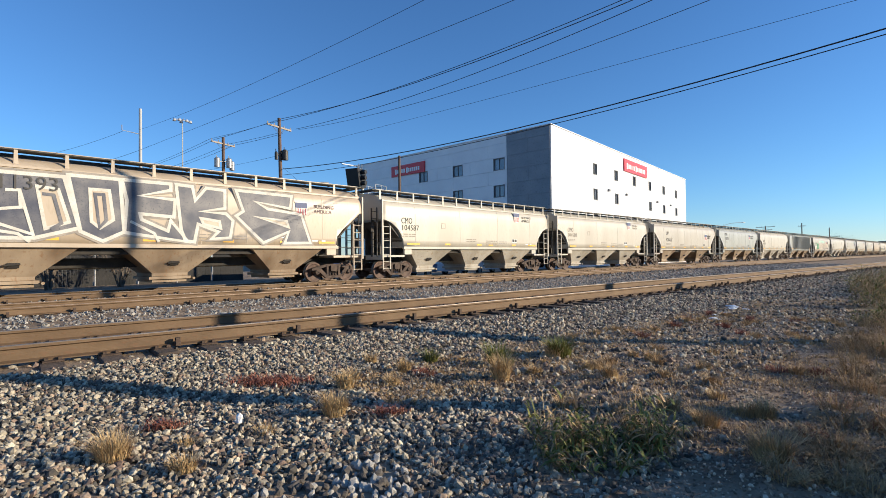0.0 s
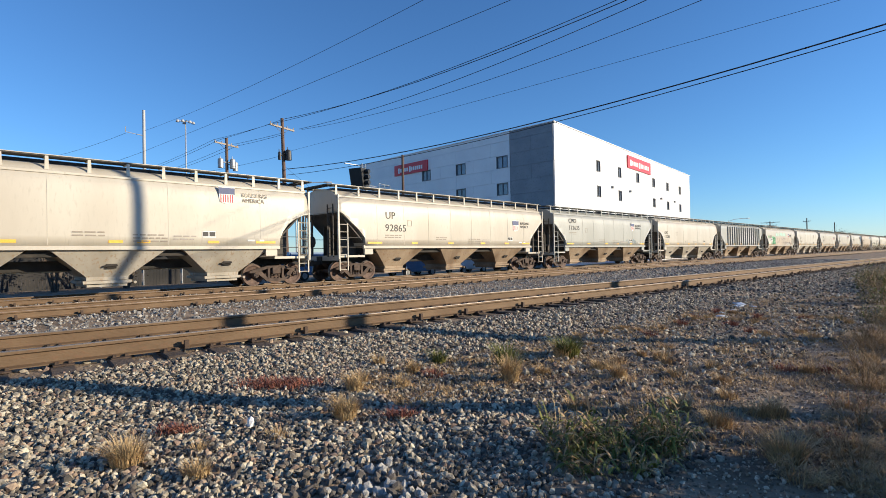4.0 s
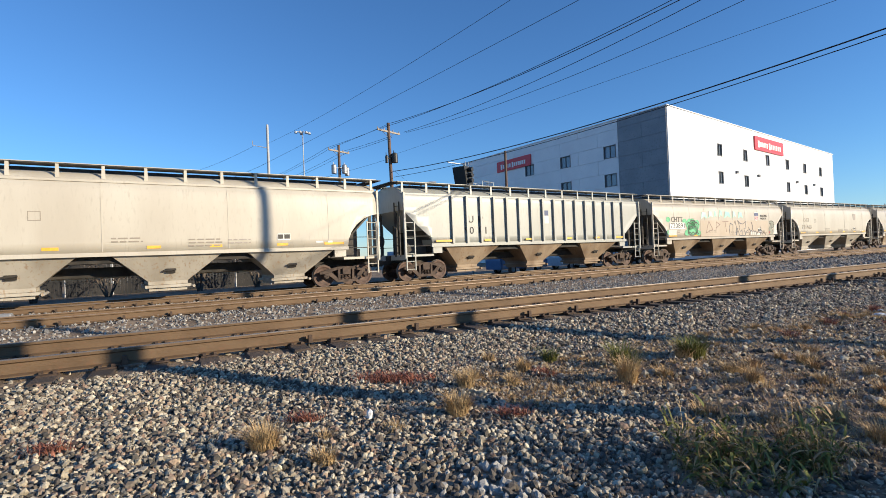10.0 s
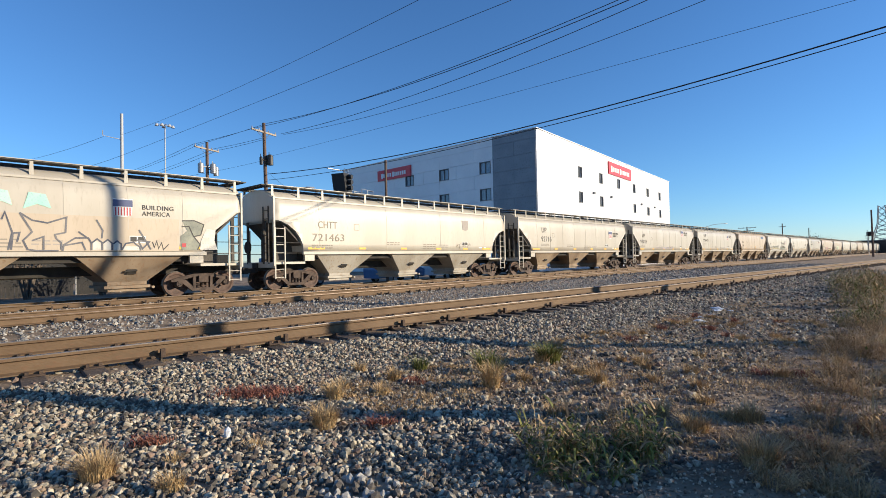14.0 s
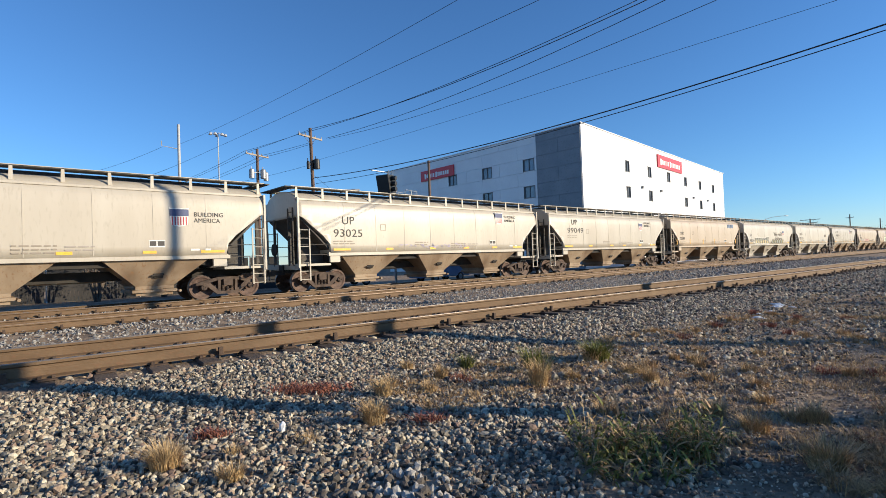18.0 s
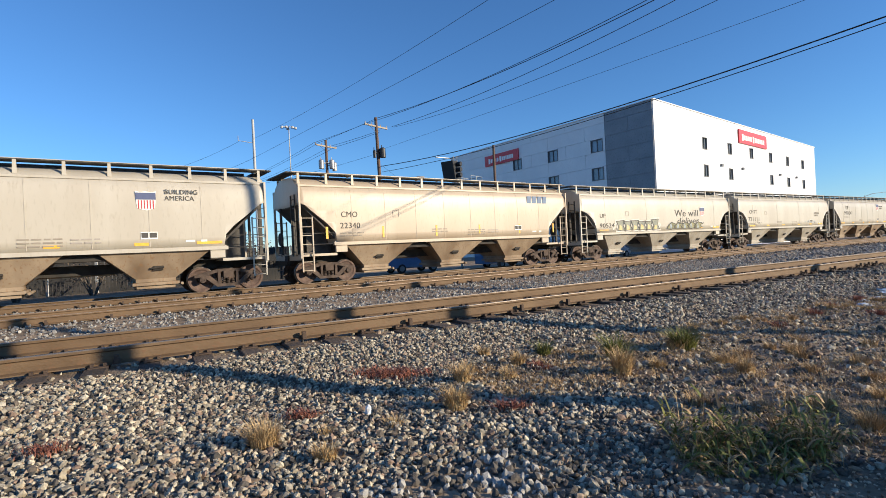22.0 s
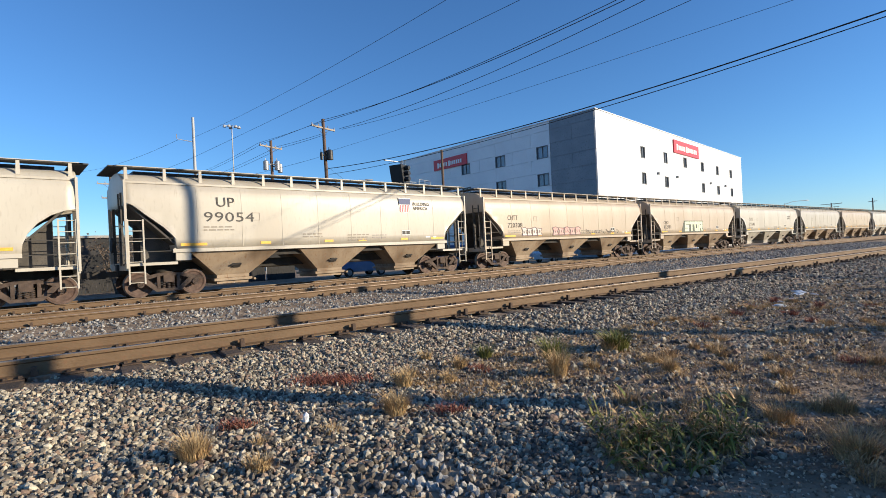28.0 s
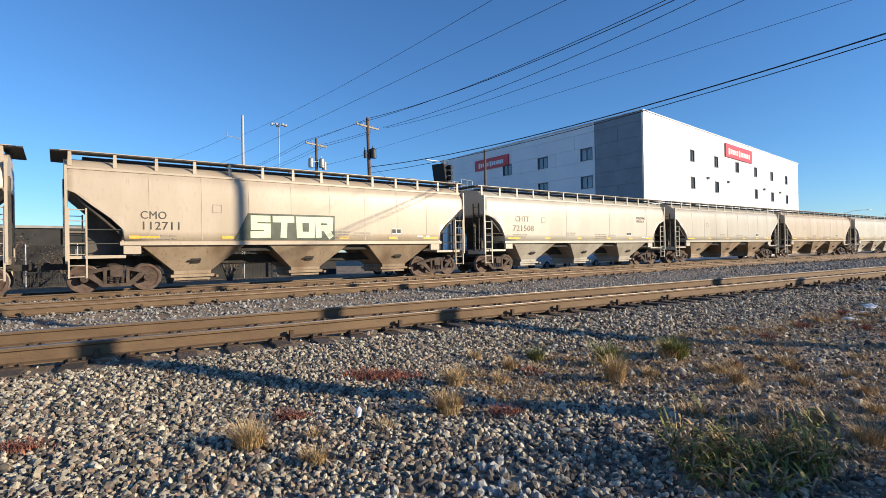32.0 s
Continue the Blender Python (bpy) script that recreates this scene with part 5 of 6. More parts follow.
# ---- poles and wires ----
def utility_pole(x, y, top, r, label, arms=(), transformers=(), name="utility_pole", lean=0.0, mt="wood"):
    t = thing(name, label, "utility pole", pose(x, y, -0.75, 0, lean, 0))
    bm = bmesh.new()
    bm_cyl(bm, (0, 0, 0), (0, 0, top + 0.75), r, r * 0.72, 12)
    part("pole", bm, M[mt], t)
    for z, ln, a in arms:
        bm = bmesh.new()
        q = Matrix.Rotation(radians(a), 3, 'Z')
        bm_box(bm, (0, 0, z + 0.75), (ln, 0.12, 0.14), q)
        arm = part("crossarm", bm, M["greywood"], t, "weathered grey crossarm")
        bm = bmesh.new()
        for s in (-1, 1):
            e = q @ Vector((s * ln * 0.28, 0.07, 0))
            bm_cyl(bm, (0, 0, z + 0.75 - 0.6), (e.x, e.y, z + 0.75), 0.02, n=6)
        part("brace", bm, M["dullsteel"], arm)
        for k in (-0.48, -0.2, 0.2, 0.48):
            e = q @ Vector((k * ln, 0, 0))
            bm = bmesh.new()
            bm_cyl(bm, (e.x, e.y, z + 0.82), (e.x, e.y, z + 1.0), 0.055, 0.035, 8)
            part("insulator", bm, M["greywood"], arm)
    for dx, dy, z, rr, hh, m_ in transformers:
        bm = bmesh.new()
        bm_cyl(bm, (dx, dy, z + 0.75), (dx, dy, z + 0.75 + hh), rr, n=14)
        bm_cyl(bm, (dx, dy, z + 0.75 + hh), (dx, dy, z + 0.85 + hh), rr * 0.9, rr * 0.5, 14)
        bm_cyl(bm, (dx, dy + rr * 0.5, z + 0.85 + hh), (dx, dy + rr * 0.5, z + 1.1 + hh), 0.04, 0.03, 8)
        bm_box(bm, (dx / 2, dy / 2, z + 0.75 + hh * 0.7), (abs(dx) + 0.05, abs(dy) + 0.08, 0.06))
        part("transformer", bm, M[m_], t, "pole-mounted transformer can")
    return t


PA = (18.48, 35.7)
PB = (16.3, 44.6)
P3 = (23.48, -9.1)
utility_pole(*PA, 13.05, 0.19, "brown timber utility pole with crossarm and black transformer", [(12.25, 3.0, 26)], [(0.34, -0.25, 9.4, 0.28, 0.8, "black"), (-0.38, -0.1, 9.4, 0.14, 0.6, "black")], lean=-1.2)
utility_pole(*PB, 12.75, 0.19, "brown timber utility pole with two pale transformer cans", [(12.1, 2.9, 26)], [(-0.62, -0.1, 9.75, 0.26, 0.85, "galv"), (0.45, -0.3, 9.75, 0.26, 0.85, "galv"), (0.85, 0.1, 9.6, 0.24, 0.8, "galv")])
utility_pole(*P3, 16.8, 0.20, "tall timber utility pole carrying the wires over the tracks", [(15.3, 3.0, 10)])
utility_pole(12.26, -9.1, 9.5, 0.165, "timber utility pole beside the tracks")
utility_pole(7.65, -9.0, 9.0, 0.165, "timber utility pole beside the tracks")
utility_pole(20.3, 20.9, 7.7, 0.11, "slim dark timber pole behind the train")
utility_pole(3.4, 62.0, 11.5, 0.16, "brown timber utility pole with two crossarms", [(10.2, 2.6, 5), (8.6, 1.8, 5)])
utility_pole(150.0, 13.0, 10.2, 0.22, "plain timber pole far along the tracks", lean=-3)
utility_pole(194.0, 41.5, 10.4, 0.2, "plain timber pole far along the tracks", [(9.4, 2.6, 60)])
utility_pole(178.0, 47.0, 9.2, 0.2, "timber pole with crossarms far along the tracks", [(8.9, 5.5, 80), (8.0, 4.0, 80)])
utility_pole(230.0, 42.0, 10.0, 0.2, "plain timber pole far along the tracks")


def wire(a, b, sag, r, name="overhead_wire", label="thin black overhead wire"):
    bm = bmesh.new()
    a, b = Vector(a), Vector(b)
    d = (b - a).normalized()
    s1 = d.cross(Vector((0, 0, 1))).normalized()
    s2 = s1.cross(d)
    rings = []
    for i in range(25):
        k = i / 24
        p = a.lerp(b, k) - Vector((0, 0, 4 * sag * k * (1 - k)))
        rings.append([p + s1 * (r * math.cos(q * 1.2566)) + s2 * (r * math.sin(q * 1.2566)) for q in range(5)])
    bm_loft(bm, rings)
    solid(name, bm, M["wire"], label, "cable", "overhead wires")


wire((15.22, 79.0, 20.08), (22.28, -9.1, 17.09), 1.13, 0.016)
wire((13.1, 79.3, 19.6), (1.0, 125.0, 21.0), 0.8, 0.022)
wire((13.52, 70.0, 15.3), (24.08, -9.1, 14.91), 0.1, 0.016)
wire((13.52, 70.0, 15.3), (8.0, 110.0, 17.5), 0.4, 0.022)
for a, b, r in (((17.3, 36.1, 12.5), (23.13, -9.1, 13.94), 0.018), ((18.52, 35.7, 13.08), (23.48, -9.1, 13.87), 0.022), ((19.5, 35.2, 12.2), (23.83, -9.1, 14.13), 0.018), ((19.75, 35.2, 12.19), (23.78, -9.1, 12.7), 0.014)):
    wire(a, b, 1.26, r)
for a, b in (((17.3, 36.1, 12.5), (15.07, 44.6, 12.42)), ((18.52, 35.7, 13.1), (15.5, 44.6, 12.42)), ((18.5, 35.7, 11.9), (16.9, 44.6, 12.2)), ((18.5, 35.7, 11.75), (17.35, 44.6, 12.12))):
    wire(a, b, 0.05, 0.016)
    wire(b, (b[0] - 3.2, b[1] + 42, b[2] + 1.2), 0.5, 0.016)
wire((PA[0] + 0.2, PA[1] - 0.1, 10.2), (P3[0] + 0.2, P3[1], 9.8), 0.1, 0.009)
wire((PA[0], PA[1], 8.65), (P3[0] - 0.35, P3[1], 8.83), 1.02, 0.030, label="thick black cable bundle over the tracks")
wire((PA[0] + 0.1, PA[1], 8.14), (P3[0] - 0.2, P3[1], 8.68), 0.91, 0.020, label="thick black cable over the tracks")
wire((PA[0], PA[1], 9.9), (PB[0] - 8, PB[1] + 6, 8.4), 0.3, 0.012)
wire((PA[0], PA[1], 8.8), (PA[0] + 6.0, PA[1] - 3, 3.0), 0.0, 0.01, "guy_wire", "steel guy wire of a pole")


def light_mast(x, y, top):
    t = thing("light_mast", "tall galvanised light mast with a ring of floodlights", "light mast", pose(x, y, -0.8))
    bm = bmesh.new()
    bm_cyl(bm, (0, 0, 0), (0, 0, top + 0.8), 0.14, 0.09, 12)
    part("mast", bm, M["palesteel"], t)
    bm = bmesh.new()
    bm_box(bm, (0, 0, top + 0.9), (2.6, 0.1, 0.1))
    bm_box(bm, (0, 0, top + 0.9), (0.1, 1.6, 0.1))
    part("crossbar", bm, M["palesteel"], t)
    for dx, dy in ((-1.3, 0), (-0.6, -0.5), (0.6, -0.5), (1.3, 0), (0, 0.8)):
        bm = bmesh.new()
        bm_cyl(bm, (dx, dy, top + 0.55), (dx, dy, top + 0.95), 0.34, 0.2, 12)
        part("floodlight", bm, M["palesteel"], t)


light_mast(24.4, 93.0, 25.9)


def steel_pole(x, y, top):
    t = thing("steel_pole", "tall bare steel transmission pole with side arms", "utility pole", pose(x, y, -0.8))
    bm = bmesh.new()
    bm_cyl(bm, (0, 0, 0), (0, 0, top + 0.8), 0.27, 0.2, 12)
    part("pole", bm, M["palesteel"], t)
    for z in (top - 3.0, top - 9.0, top - 12.0):
        bm = bmesh.new()
        bm_cyl(bm, (0, 0, z), (-2.3, 0.3, z + 0.35), 0.07, 0.04, 8)
        part("side_arm", bm, M["palesteel"], t)
        bm = bmesh.new()
        bm_cyl(bm, (-2.3, 0.3, z + 0.35), (-2.3, 0.3, z + 1.1), 0.05, n=8)
        part("insulator", bm, M["greywood"], t)


steel_pole(15.3, 79.0, 23.2)


def street_lamp(x, y, top, arm, ang):
    t = thing("street_lamp", "grey street lamp with a long curved arm", "street lamp", pose(x, y, -0.8, 0, 0, ang))
    bm = bmesh.new()
    bm_cyl(bm, (0, 0, 0), (0, 0, top), 0.11, 0.07, 10)
    part("post", bm, M["galv"], t)
    bm = bmesh.new()
    pts = [(0, top - 0.2), (arm * 0.35, top + 0.3), (arm * 0.8, top + 0.5), (arm, top + 0.5)]
    for (xa, za), (xb, zb) in zip(pts, pts[1:]):
        bm_cyl(bm, (xa, 0, za), (xb, 0, zb), 0.05, n=8)
    part("arm", bm, M["galv"], t)
    bm = bmesh.new()
    bm_loft(bm, [[(arm + a, -w, top + 0.45), (arm + a, w, top + 0.45), (arm + a, w * 0.6, top + 0.6), (arm + a, -w * 0.6, top + 0.6)] for a, w in ((-0.1, 0.08), (0.25, 0.17), (0.8, 0.12))])
    part("lamp_head", bm, M["galv"], t)


street_lamp(24.0, 46.0, 9.6, 3.2, -15)
street_lamp(131.0, 41.5, 8.6, 5.0, -30)
street_lamp(-14.0, 60.0, 8.0, 2.5, 20)


def signal_mast(x, y, z, name_label, s=1.0):
    """A railway signal: mast, big hooded head, ladder and a railed platform."""
    t = thing("railway_signal", name_label, "railway signal", pose(x, y, -0.75, 0, 0, 25))
    bm = bmesh.new()
    bm_cyl(bm, (0, 0, 0), (0, 0, z + 0.9), 0.08 * s, n=10)
    part("mast", bm, M["galv"], t)
    bm = bmesh.new()
    bm_poly(bm, [(-1.25 * s, z + 1.2), (-0.25 * s, z + 1.2), (-0.3 * s, z + 0.05), (-1.0 * s, z + 0.05)], -0.45 * s, 0.45 * s)
    head = part("signal_head", bm, M["black"], t, "black hooded signal head")
    bm = bmesh.new()
    for k in range(3):
        bm_cyl(bm, (-0.75 * s, -0.45 * s, z + 0.3 + k * 0.35), (-0.75 * s, -0.75 * s, z + 0.3 + k * 0.35), 0.14 * s, n=12)
    part("lens_hood", bm, M["black"], head)
    bm = bmesh.new()
    for k in range(10):
        bm_cyl(bm, (-0.12, 0.2, z - 2.2 + k * 0.35), (0.24, 0.2, z - 2.2 + k * 0.35), 0.015, n=6)
    for dx in (-0.12, 0.24):
        bm_box(bm, (dx, 0.2, z - 0.4), (0.04, 0.04, 4.2))
    part("ladder", bm, M["galv"], t)
    bm = bmesh.new()
    for a, b in (((0.3, 0.2), (1.7, 0.2)), ((1.7, 0.2), (1.7, -0.8)), ((0.3, -0.8), (1.7, -0.8))):
        for zz in (z - 0.5, z - 0.05, z + 0.35):
            bm_cyl(bm, (*a, zz), (*b, zz), 0.02, n=6)
    for c in ((0.3, 0.2), (1.0, 0.2), (1.7, 0.2), (1.7, -0.8), (1.0, -0.8), (0.3, -0.8)):
        bm_cyl(bm, (*c, z - 0.5), (*c, z + 0.35), 0.02, n=6)
    bm_box(bm, (1.0, -0.3, z - 0.53), (1.5, 1.1, 0.05))
    part("platform", bm, M["galv"], t)


signal_mast(17.7, 21.4, 6.0, "black railway signal head on a mast with ladder and platform")
signal_mast(178.0, 17.6, 5.6, "far railway signal on a mast", 1.2)


def lattice_tower(x, y, top):
    t = thing("lattice_tower", "far steel lattice transmission tower", "pylon", pose(x, y, -0.8))
    levels = [(0, 7.0), (top * 0.35, 4.2), (top * 0.62, 2.2), (top, 1.6)]
    bm = bmesh.new()
    for (z0, w0), (z1, w1) in zip(levels, levels[1:]):
        n = 3
        for k in range(n):
            a, b = k / n, (k + 1) / n
            za, zb, wa, wb = z0 + (z1 - z0) * a, z0 + (z1 - z0) * b, w0 + (w1 - w0) * a, w0 + (w1 - w0) * b
            cs = [(-1, -1), (1, -1), (1, 1), (-1, 1)]
            for i in range(4):
                (p, q), (r, s) = cs[i], cs[(i + 1) % 4]
                bm_cyl(bm, (p * wa, q * wa, za), (p * wb, q * wb, zb), 0.22, n=4)
                bm_cyl(bm, (p * wa, q * wa, za), (r * wb, s * wb, zb), 0.13, n=4)
                bm_cyl(bm, (r * wa, s * wa, za), (p * wb, q * wb, zb), 0.13, n=4)
    part("tower_frame", bm, M["galv"], t)


lattice_tower(396.0, 41.0, 28.5)


# ---- far side: low buildings, fence, parked vehicles ----
def low_building(x, y, w, d, hgt, ang, mt, label, doors=3):
    t = thing("low_building", label, "building", pose(x, y, -0.8, 0, 0, ang))
    bm = bmesh.new()
    bm_box(bm, (0, 0, hgt / 2), (w, d, hgt))
    part("wall", bm, M[mt], t)
    bm = bmesh.new()
    bm_box(bm, (0, 0, hgt + 0.12), (w + 0.5, d + 0.5, 0.24))
    part("roof", bm, M["concrete"], t)
    for i in range(doors):
        bm = bmesh.new()
        bm_box(bm, (-w / 2 + w * (i + 0.5) / doors, -d / 2 - 0.03, 1.3), (2.4, 0.08, 2.6))
        part("door", bm, M["frame"], t)


low_building(-14.0, 62.0, 46.0, 16.0, 4.6, 6, "darkwall", "long low dark grey shed beyond the tracks", 5)
low_building(-60.0, 48.0, 30.0, 14.0, 4.0, 6, "darkwall", "low dark grey shed beyond the tracks", 3)
low_building(330.0, 32.0, 30.0, 20.0, 6.5, 4, "truck", "far rust-brown shed beside the tracks", 2)


def fence(x0, x1, y0, slope):
    t = thing("fence", "dark slatted fence along the yard", "fence")
    n = int((x1 - x0) / 2.4)
    for i in range(n):
        x = x0 + i * 2.4
        bm = bmesh.new()
        bm_cyl(bm, (x, y0 + slope * x, -0.8), (x, y0 + slope * x, 1.75), 0.04, n=8)
        part("post", bm, M["galv"], t)
        bm = bmesh.new()
        for k in range(12):
            xx = x + 0.1 + k * 0.19
            bm_box(bm, (xx, y0 + slope * xx, 0.45), (0.18, 0.03, 2.4))
        tagged(part("slat", bm, M["darkwall"], t), kind="stuff")


# The yard fence, drawn out to x = 15 to darken gaps under the cars.
fence(-46.0, 15.0, 31.0, 0.1)


def parked_car(x, y, ang, paint, label, van=False):
    t = thing("parked_car", label, "car", pose(x, y, -0.72, 0, 0, ang), "vehicles parked beyond the train")
    if van:
        prof = [(-2.5, 0.35), (2.5, 0.35), (2.55, 0.95), (1.75, 1.15), (1.1, 1.95), (-2.45, 2.0), (-2.55, 1.0)]
        glass = [(1.0, 1.2), (1.6, 1.2), (1.05, 1.82), (0.2, 1.85), (0.2, 1.2)]
    else:
        prof = [(-2.2, 0.35), (2.2, 0.35), (2.25, 0.75), (1.3, 0.92), (0.6, 1.42), (-1.0, 1.45), (-1.8, 0.98), (-2.25, 0.9)]
        glass = [(-1.5, 0.98), (1.1, 0.95), (0.52, 1.36), (-0.95, 1.38)]
    bm = bmesh.new()
    bm_poly(bm, prof, -0.88, 0.88)
    bmesh.ops.bevel(bm, geom=[e for e in bm.edges if abs(e.verts[0].co.y - e.verts[1].co.y) < 0.01], offset=0.07, segments=2, affect='EDGES')
    part("body", bm, paint, t)
    bm = bmesh.new()
    bm_poly(bm, glass, -0.89, 0.89)
    part("windows", bm, M["glass"], t, "dark car glass")
    for sx in (-1.35, 1.4):
        for sy in (-0.8, 0.8):
            bm = bmesh.new()
            bm_cyl(bm, (sx, sy - 0.1, 0.33), (sx, sy + 0.1, 0.33), 0.33, n=18)
            w = part("wheel", bm, M["under"], t)
            bm = bmesh.new()
            bm_cyl(bm, (sx, sy - 0.11, 0.33), (sx, sy + 0.11, 0.33), 0.2, n=14)
            part("rim", bm, M["galv"], w)


CAR_WHITE, CAR_BLUE, CAR_DARK, CAR_TEAL = plain("white_car_paint", (0.75, 0.76, 0.78), 0.25), plain("blue_car_paint", (0.16, 0.25, 0.42), 0.25), plain("dark_car_paint", (0.05, 0.05, 0.06), 0.25), plain("teal_car_paint", (0.05, 0.12, 0.16), 0.25)
for x, y, a, p, lab, van in ((-9.0, 25.0, 4, CAR_WHITE, "white van parked beyond the train", True), (17.0, 27.5, 6, CAR_BLUE, "blue van parked beyond the train", True),
                             (24.0, 25.0, 8, CAR_BLUE, "blue van parked beyond the train", True), (30.5, 25.8, 8, CAR_WHITE, "white van parked beyond the train", True),
                             (37.0, 26.4, 8, CAR_WHITE, "white parked car beyond the train", False),                              (300.0, 26.0, 4, CAR_BLUE, "blue van parked far along the tracks", True)):
    parked_car(x, y, a, p, lab, van)


# ---- plants ----
def ground_z(x, y):
    return near_ground(x, y) + (relief(x, y) if -5 < x < 26 and -8.5 < y < 4 else 0.0)


def blades(rnd, n, spread, height, lean, width=0.006, base=0.0):
    """Grass blades as bent tapering strips: verts and faces."""
    vs, fs = [], []
    for i in range(n):
        a, r = rnd.uniform(0, 6.283), spread * math.sqrt(rnd.random())
        x, y = r * math.cos(a), r * math.sin(a)
        hgt = height * rnd.uniform(0.2, 1.0)
        d = rnd.uniform(0, 6.283)
        if rnd.random() < 0.7:
            d = a + rnd.uniform(-0.8, 0.8)
        b = lean * hgt * rnd.uniform(0.1, 1.0)
        w = width * rnd.uniform(0.6, 1.3)
        nx, ny = -math.sin(d) * w, math.cos(d) * w
        k = len(vs)
        for f, ww in ((0, 1), (0.5, 0.8), (0.85, 0.45), (1.0, 0.08)):
            ox, oy, oz = math.cos(d) * b * f * f, math.sin(d) * b * f * f, hgt * (f - 0.25 * lean * f * f)
            vs += [(x + ox - nx * ww, y + oy - ny * ww, base + oz), (x + ox + nx * ww, y + oy + ny * ww, base + oz)]
        fs += [(k, k + 1, k + 3, k + 2), (k + 2, k + 3, k + 5, k + 4), (k + 4, k + 5, k + 7, k + 6)]
    return vs, fs


def pydata(name, vs, fs, material):
    me = bpy.data.meshes.new(name)
    me.from_pydata(vs, [], fs)
    me.materials.append(material)
    return me


def tuft(x, y, spread, height, n, mt, label, seed, lean=0.85, width=0.0026):
    rnd = random.Random(seed)
    vs, fs = blades(rnd, round(n * 1.7), spread * 0.6, height * 1.1, lean, width)
    ob = new("grass_tuft", pydata("grass_tuft", vs, fs, M[mt]))
    ob.matrix_basis = pose(x, y, ground_z(x, y) - 0.015, 0, 0, rnd.uniform(0, 360))
    return tagged(ob, label, "grass", "grass tufts on the ground")


DRY = "dry straw-coloured grass tuft in gravel"
GRN = "green and straw weed tuft in gravel"
for i, (x, y, s, h, n) in enumerate(((0.64, -3.18, 0.13, 0.24, 520), (0.93, -3.64, 0.11, 0.14, 330), (2.11, -3.30, 0.12, 0.25, 480), (2.58, -2.65, 0.11, 0.24, 330), (1.55, -3.33, 0.12, 0.10, 150),
                                     (3.35, -1.89, 0.10, 0.18, 200), (3.45, -2.41, 0.11, 0.20, 260), (3.94, -3.40, 0.13, 0.33, 460), (5.03, -3.74, 0.14, 0.17, 260), (5.99, -3.96, 0.15, 0.18, 260),
                                     (4.83, -4.08, 0.13, 0.18, 240), (4.41, -3.45, 0.13, 0.15, 200), (2.25, -3.15, 0.08, 0.16, 120), (3.05, -2.75, 0.14, 0.14, 200), (2.85, -2.35, 0.10, 0.18, 200),
                                     (3.65, -5.89, 0.15, 0.26, 420), (4.06, -5.34, 0.14, 0.18, 280), (4.56, -5.56, 0.14, 0.20, 280), (4.20, -5.0, 0.13, 0.16, 220), (1.05, -3.25, 0.08, 0.12, 90))):
    tuft(x, y, s, h, n, "dry", DRY, 100 + i)
for i, (x, y, s, h, n) in enumerate(((5.36, -3.08, 0.20, 0.32, 420), (4.43, -2.88, 0.15, 0.36, 190), (4.01, -2.18, 0.13, 0.24, 120), (5.28, -3.05, 0.16, 0.22, 200), (4.5, -2.95, 0.12, 0.28, 130))):
    tuft(x, y, s, h, n, "green" if i != 3 else "dry", GRN, 200 + i, 0.9, 0.004)


rt = random.Random(91)
for i in range(90):
    x, y = rt.uniform(3.0, 11.5), rt.uniform(-6.0, -2.3)
    if y < -7.0 + 0.17 * x or (x < 3.7 and y < -3.9):
        continue
    tuft(x, y, rt.uniform(0.08, 0.2), rt.uniform(0.06, 0.16), 150, ("dry", "brownweed", "brownweed", "dry", "redweed")[i % 5], "low brown dry grass tuft on dirt", 900 + i)


def strip(V, F, pts, w, side):
    """A tapering strip through the points, into vertex and face lists."""
    k, n = len(V), len(pts)
    for j, p in enumerate(pts):
        ww = w * (1.0, 0.95, 0.75, 0.4, 0.06)[min(4, round(4 * j / (n - 1)))]
        V += [tuple(p - side * ww), tuple(p + side * ww)]
    F += [(k + 2 * j, k + 2 * j + 1, k + 2 * j + 3, k + 2 * j + 2) for j in range(n - 1)]


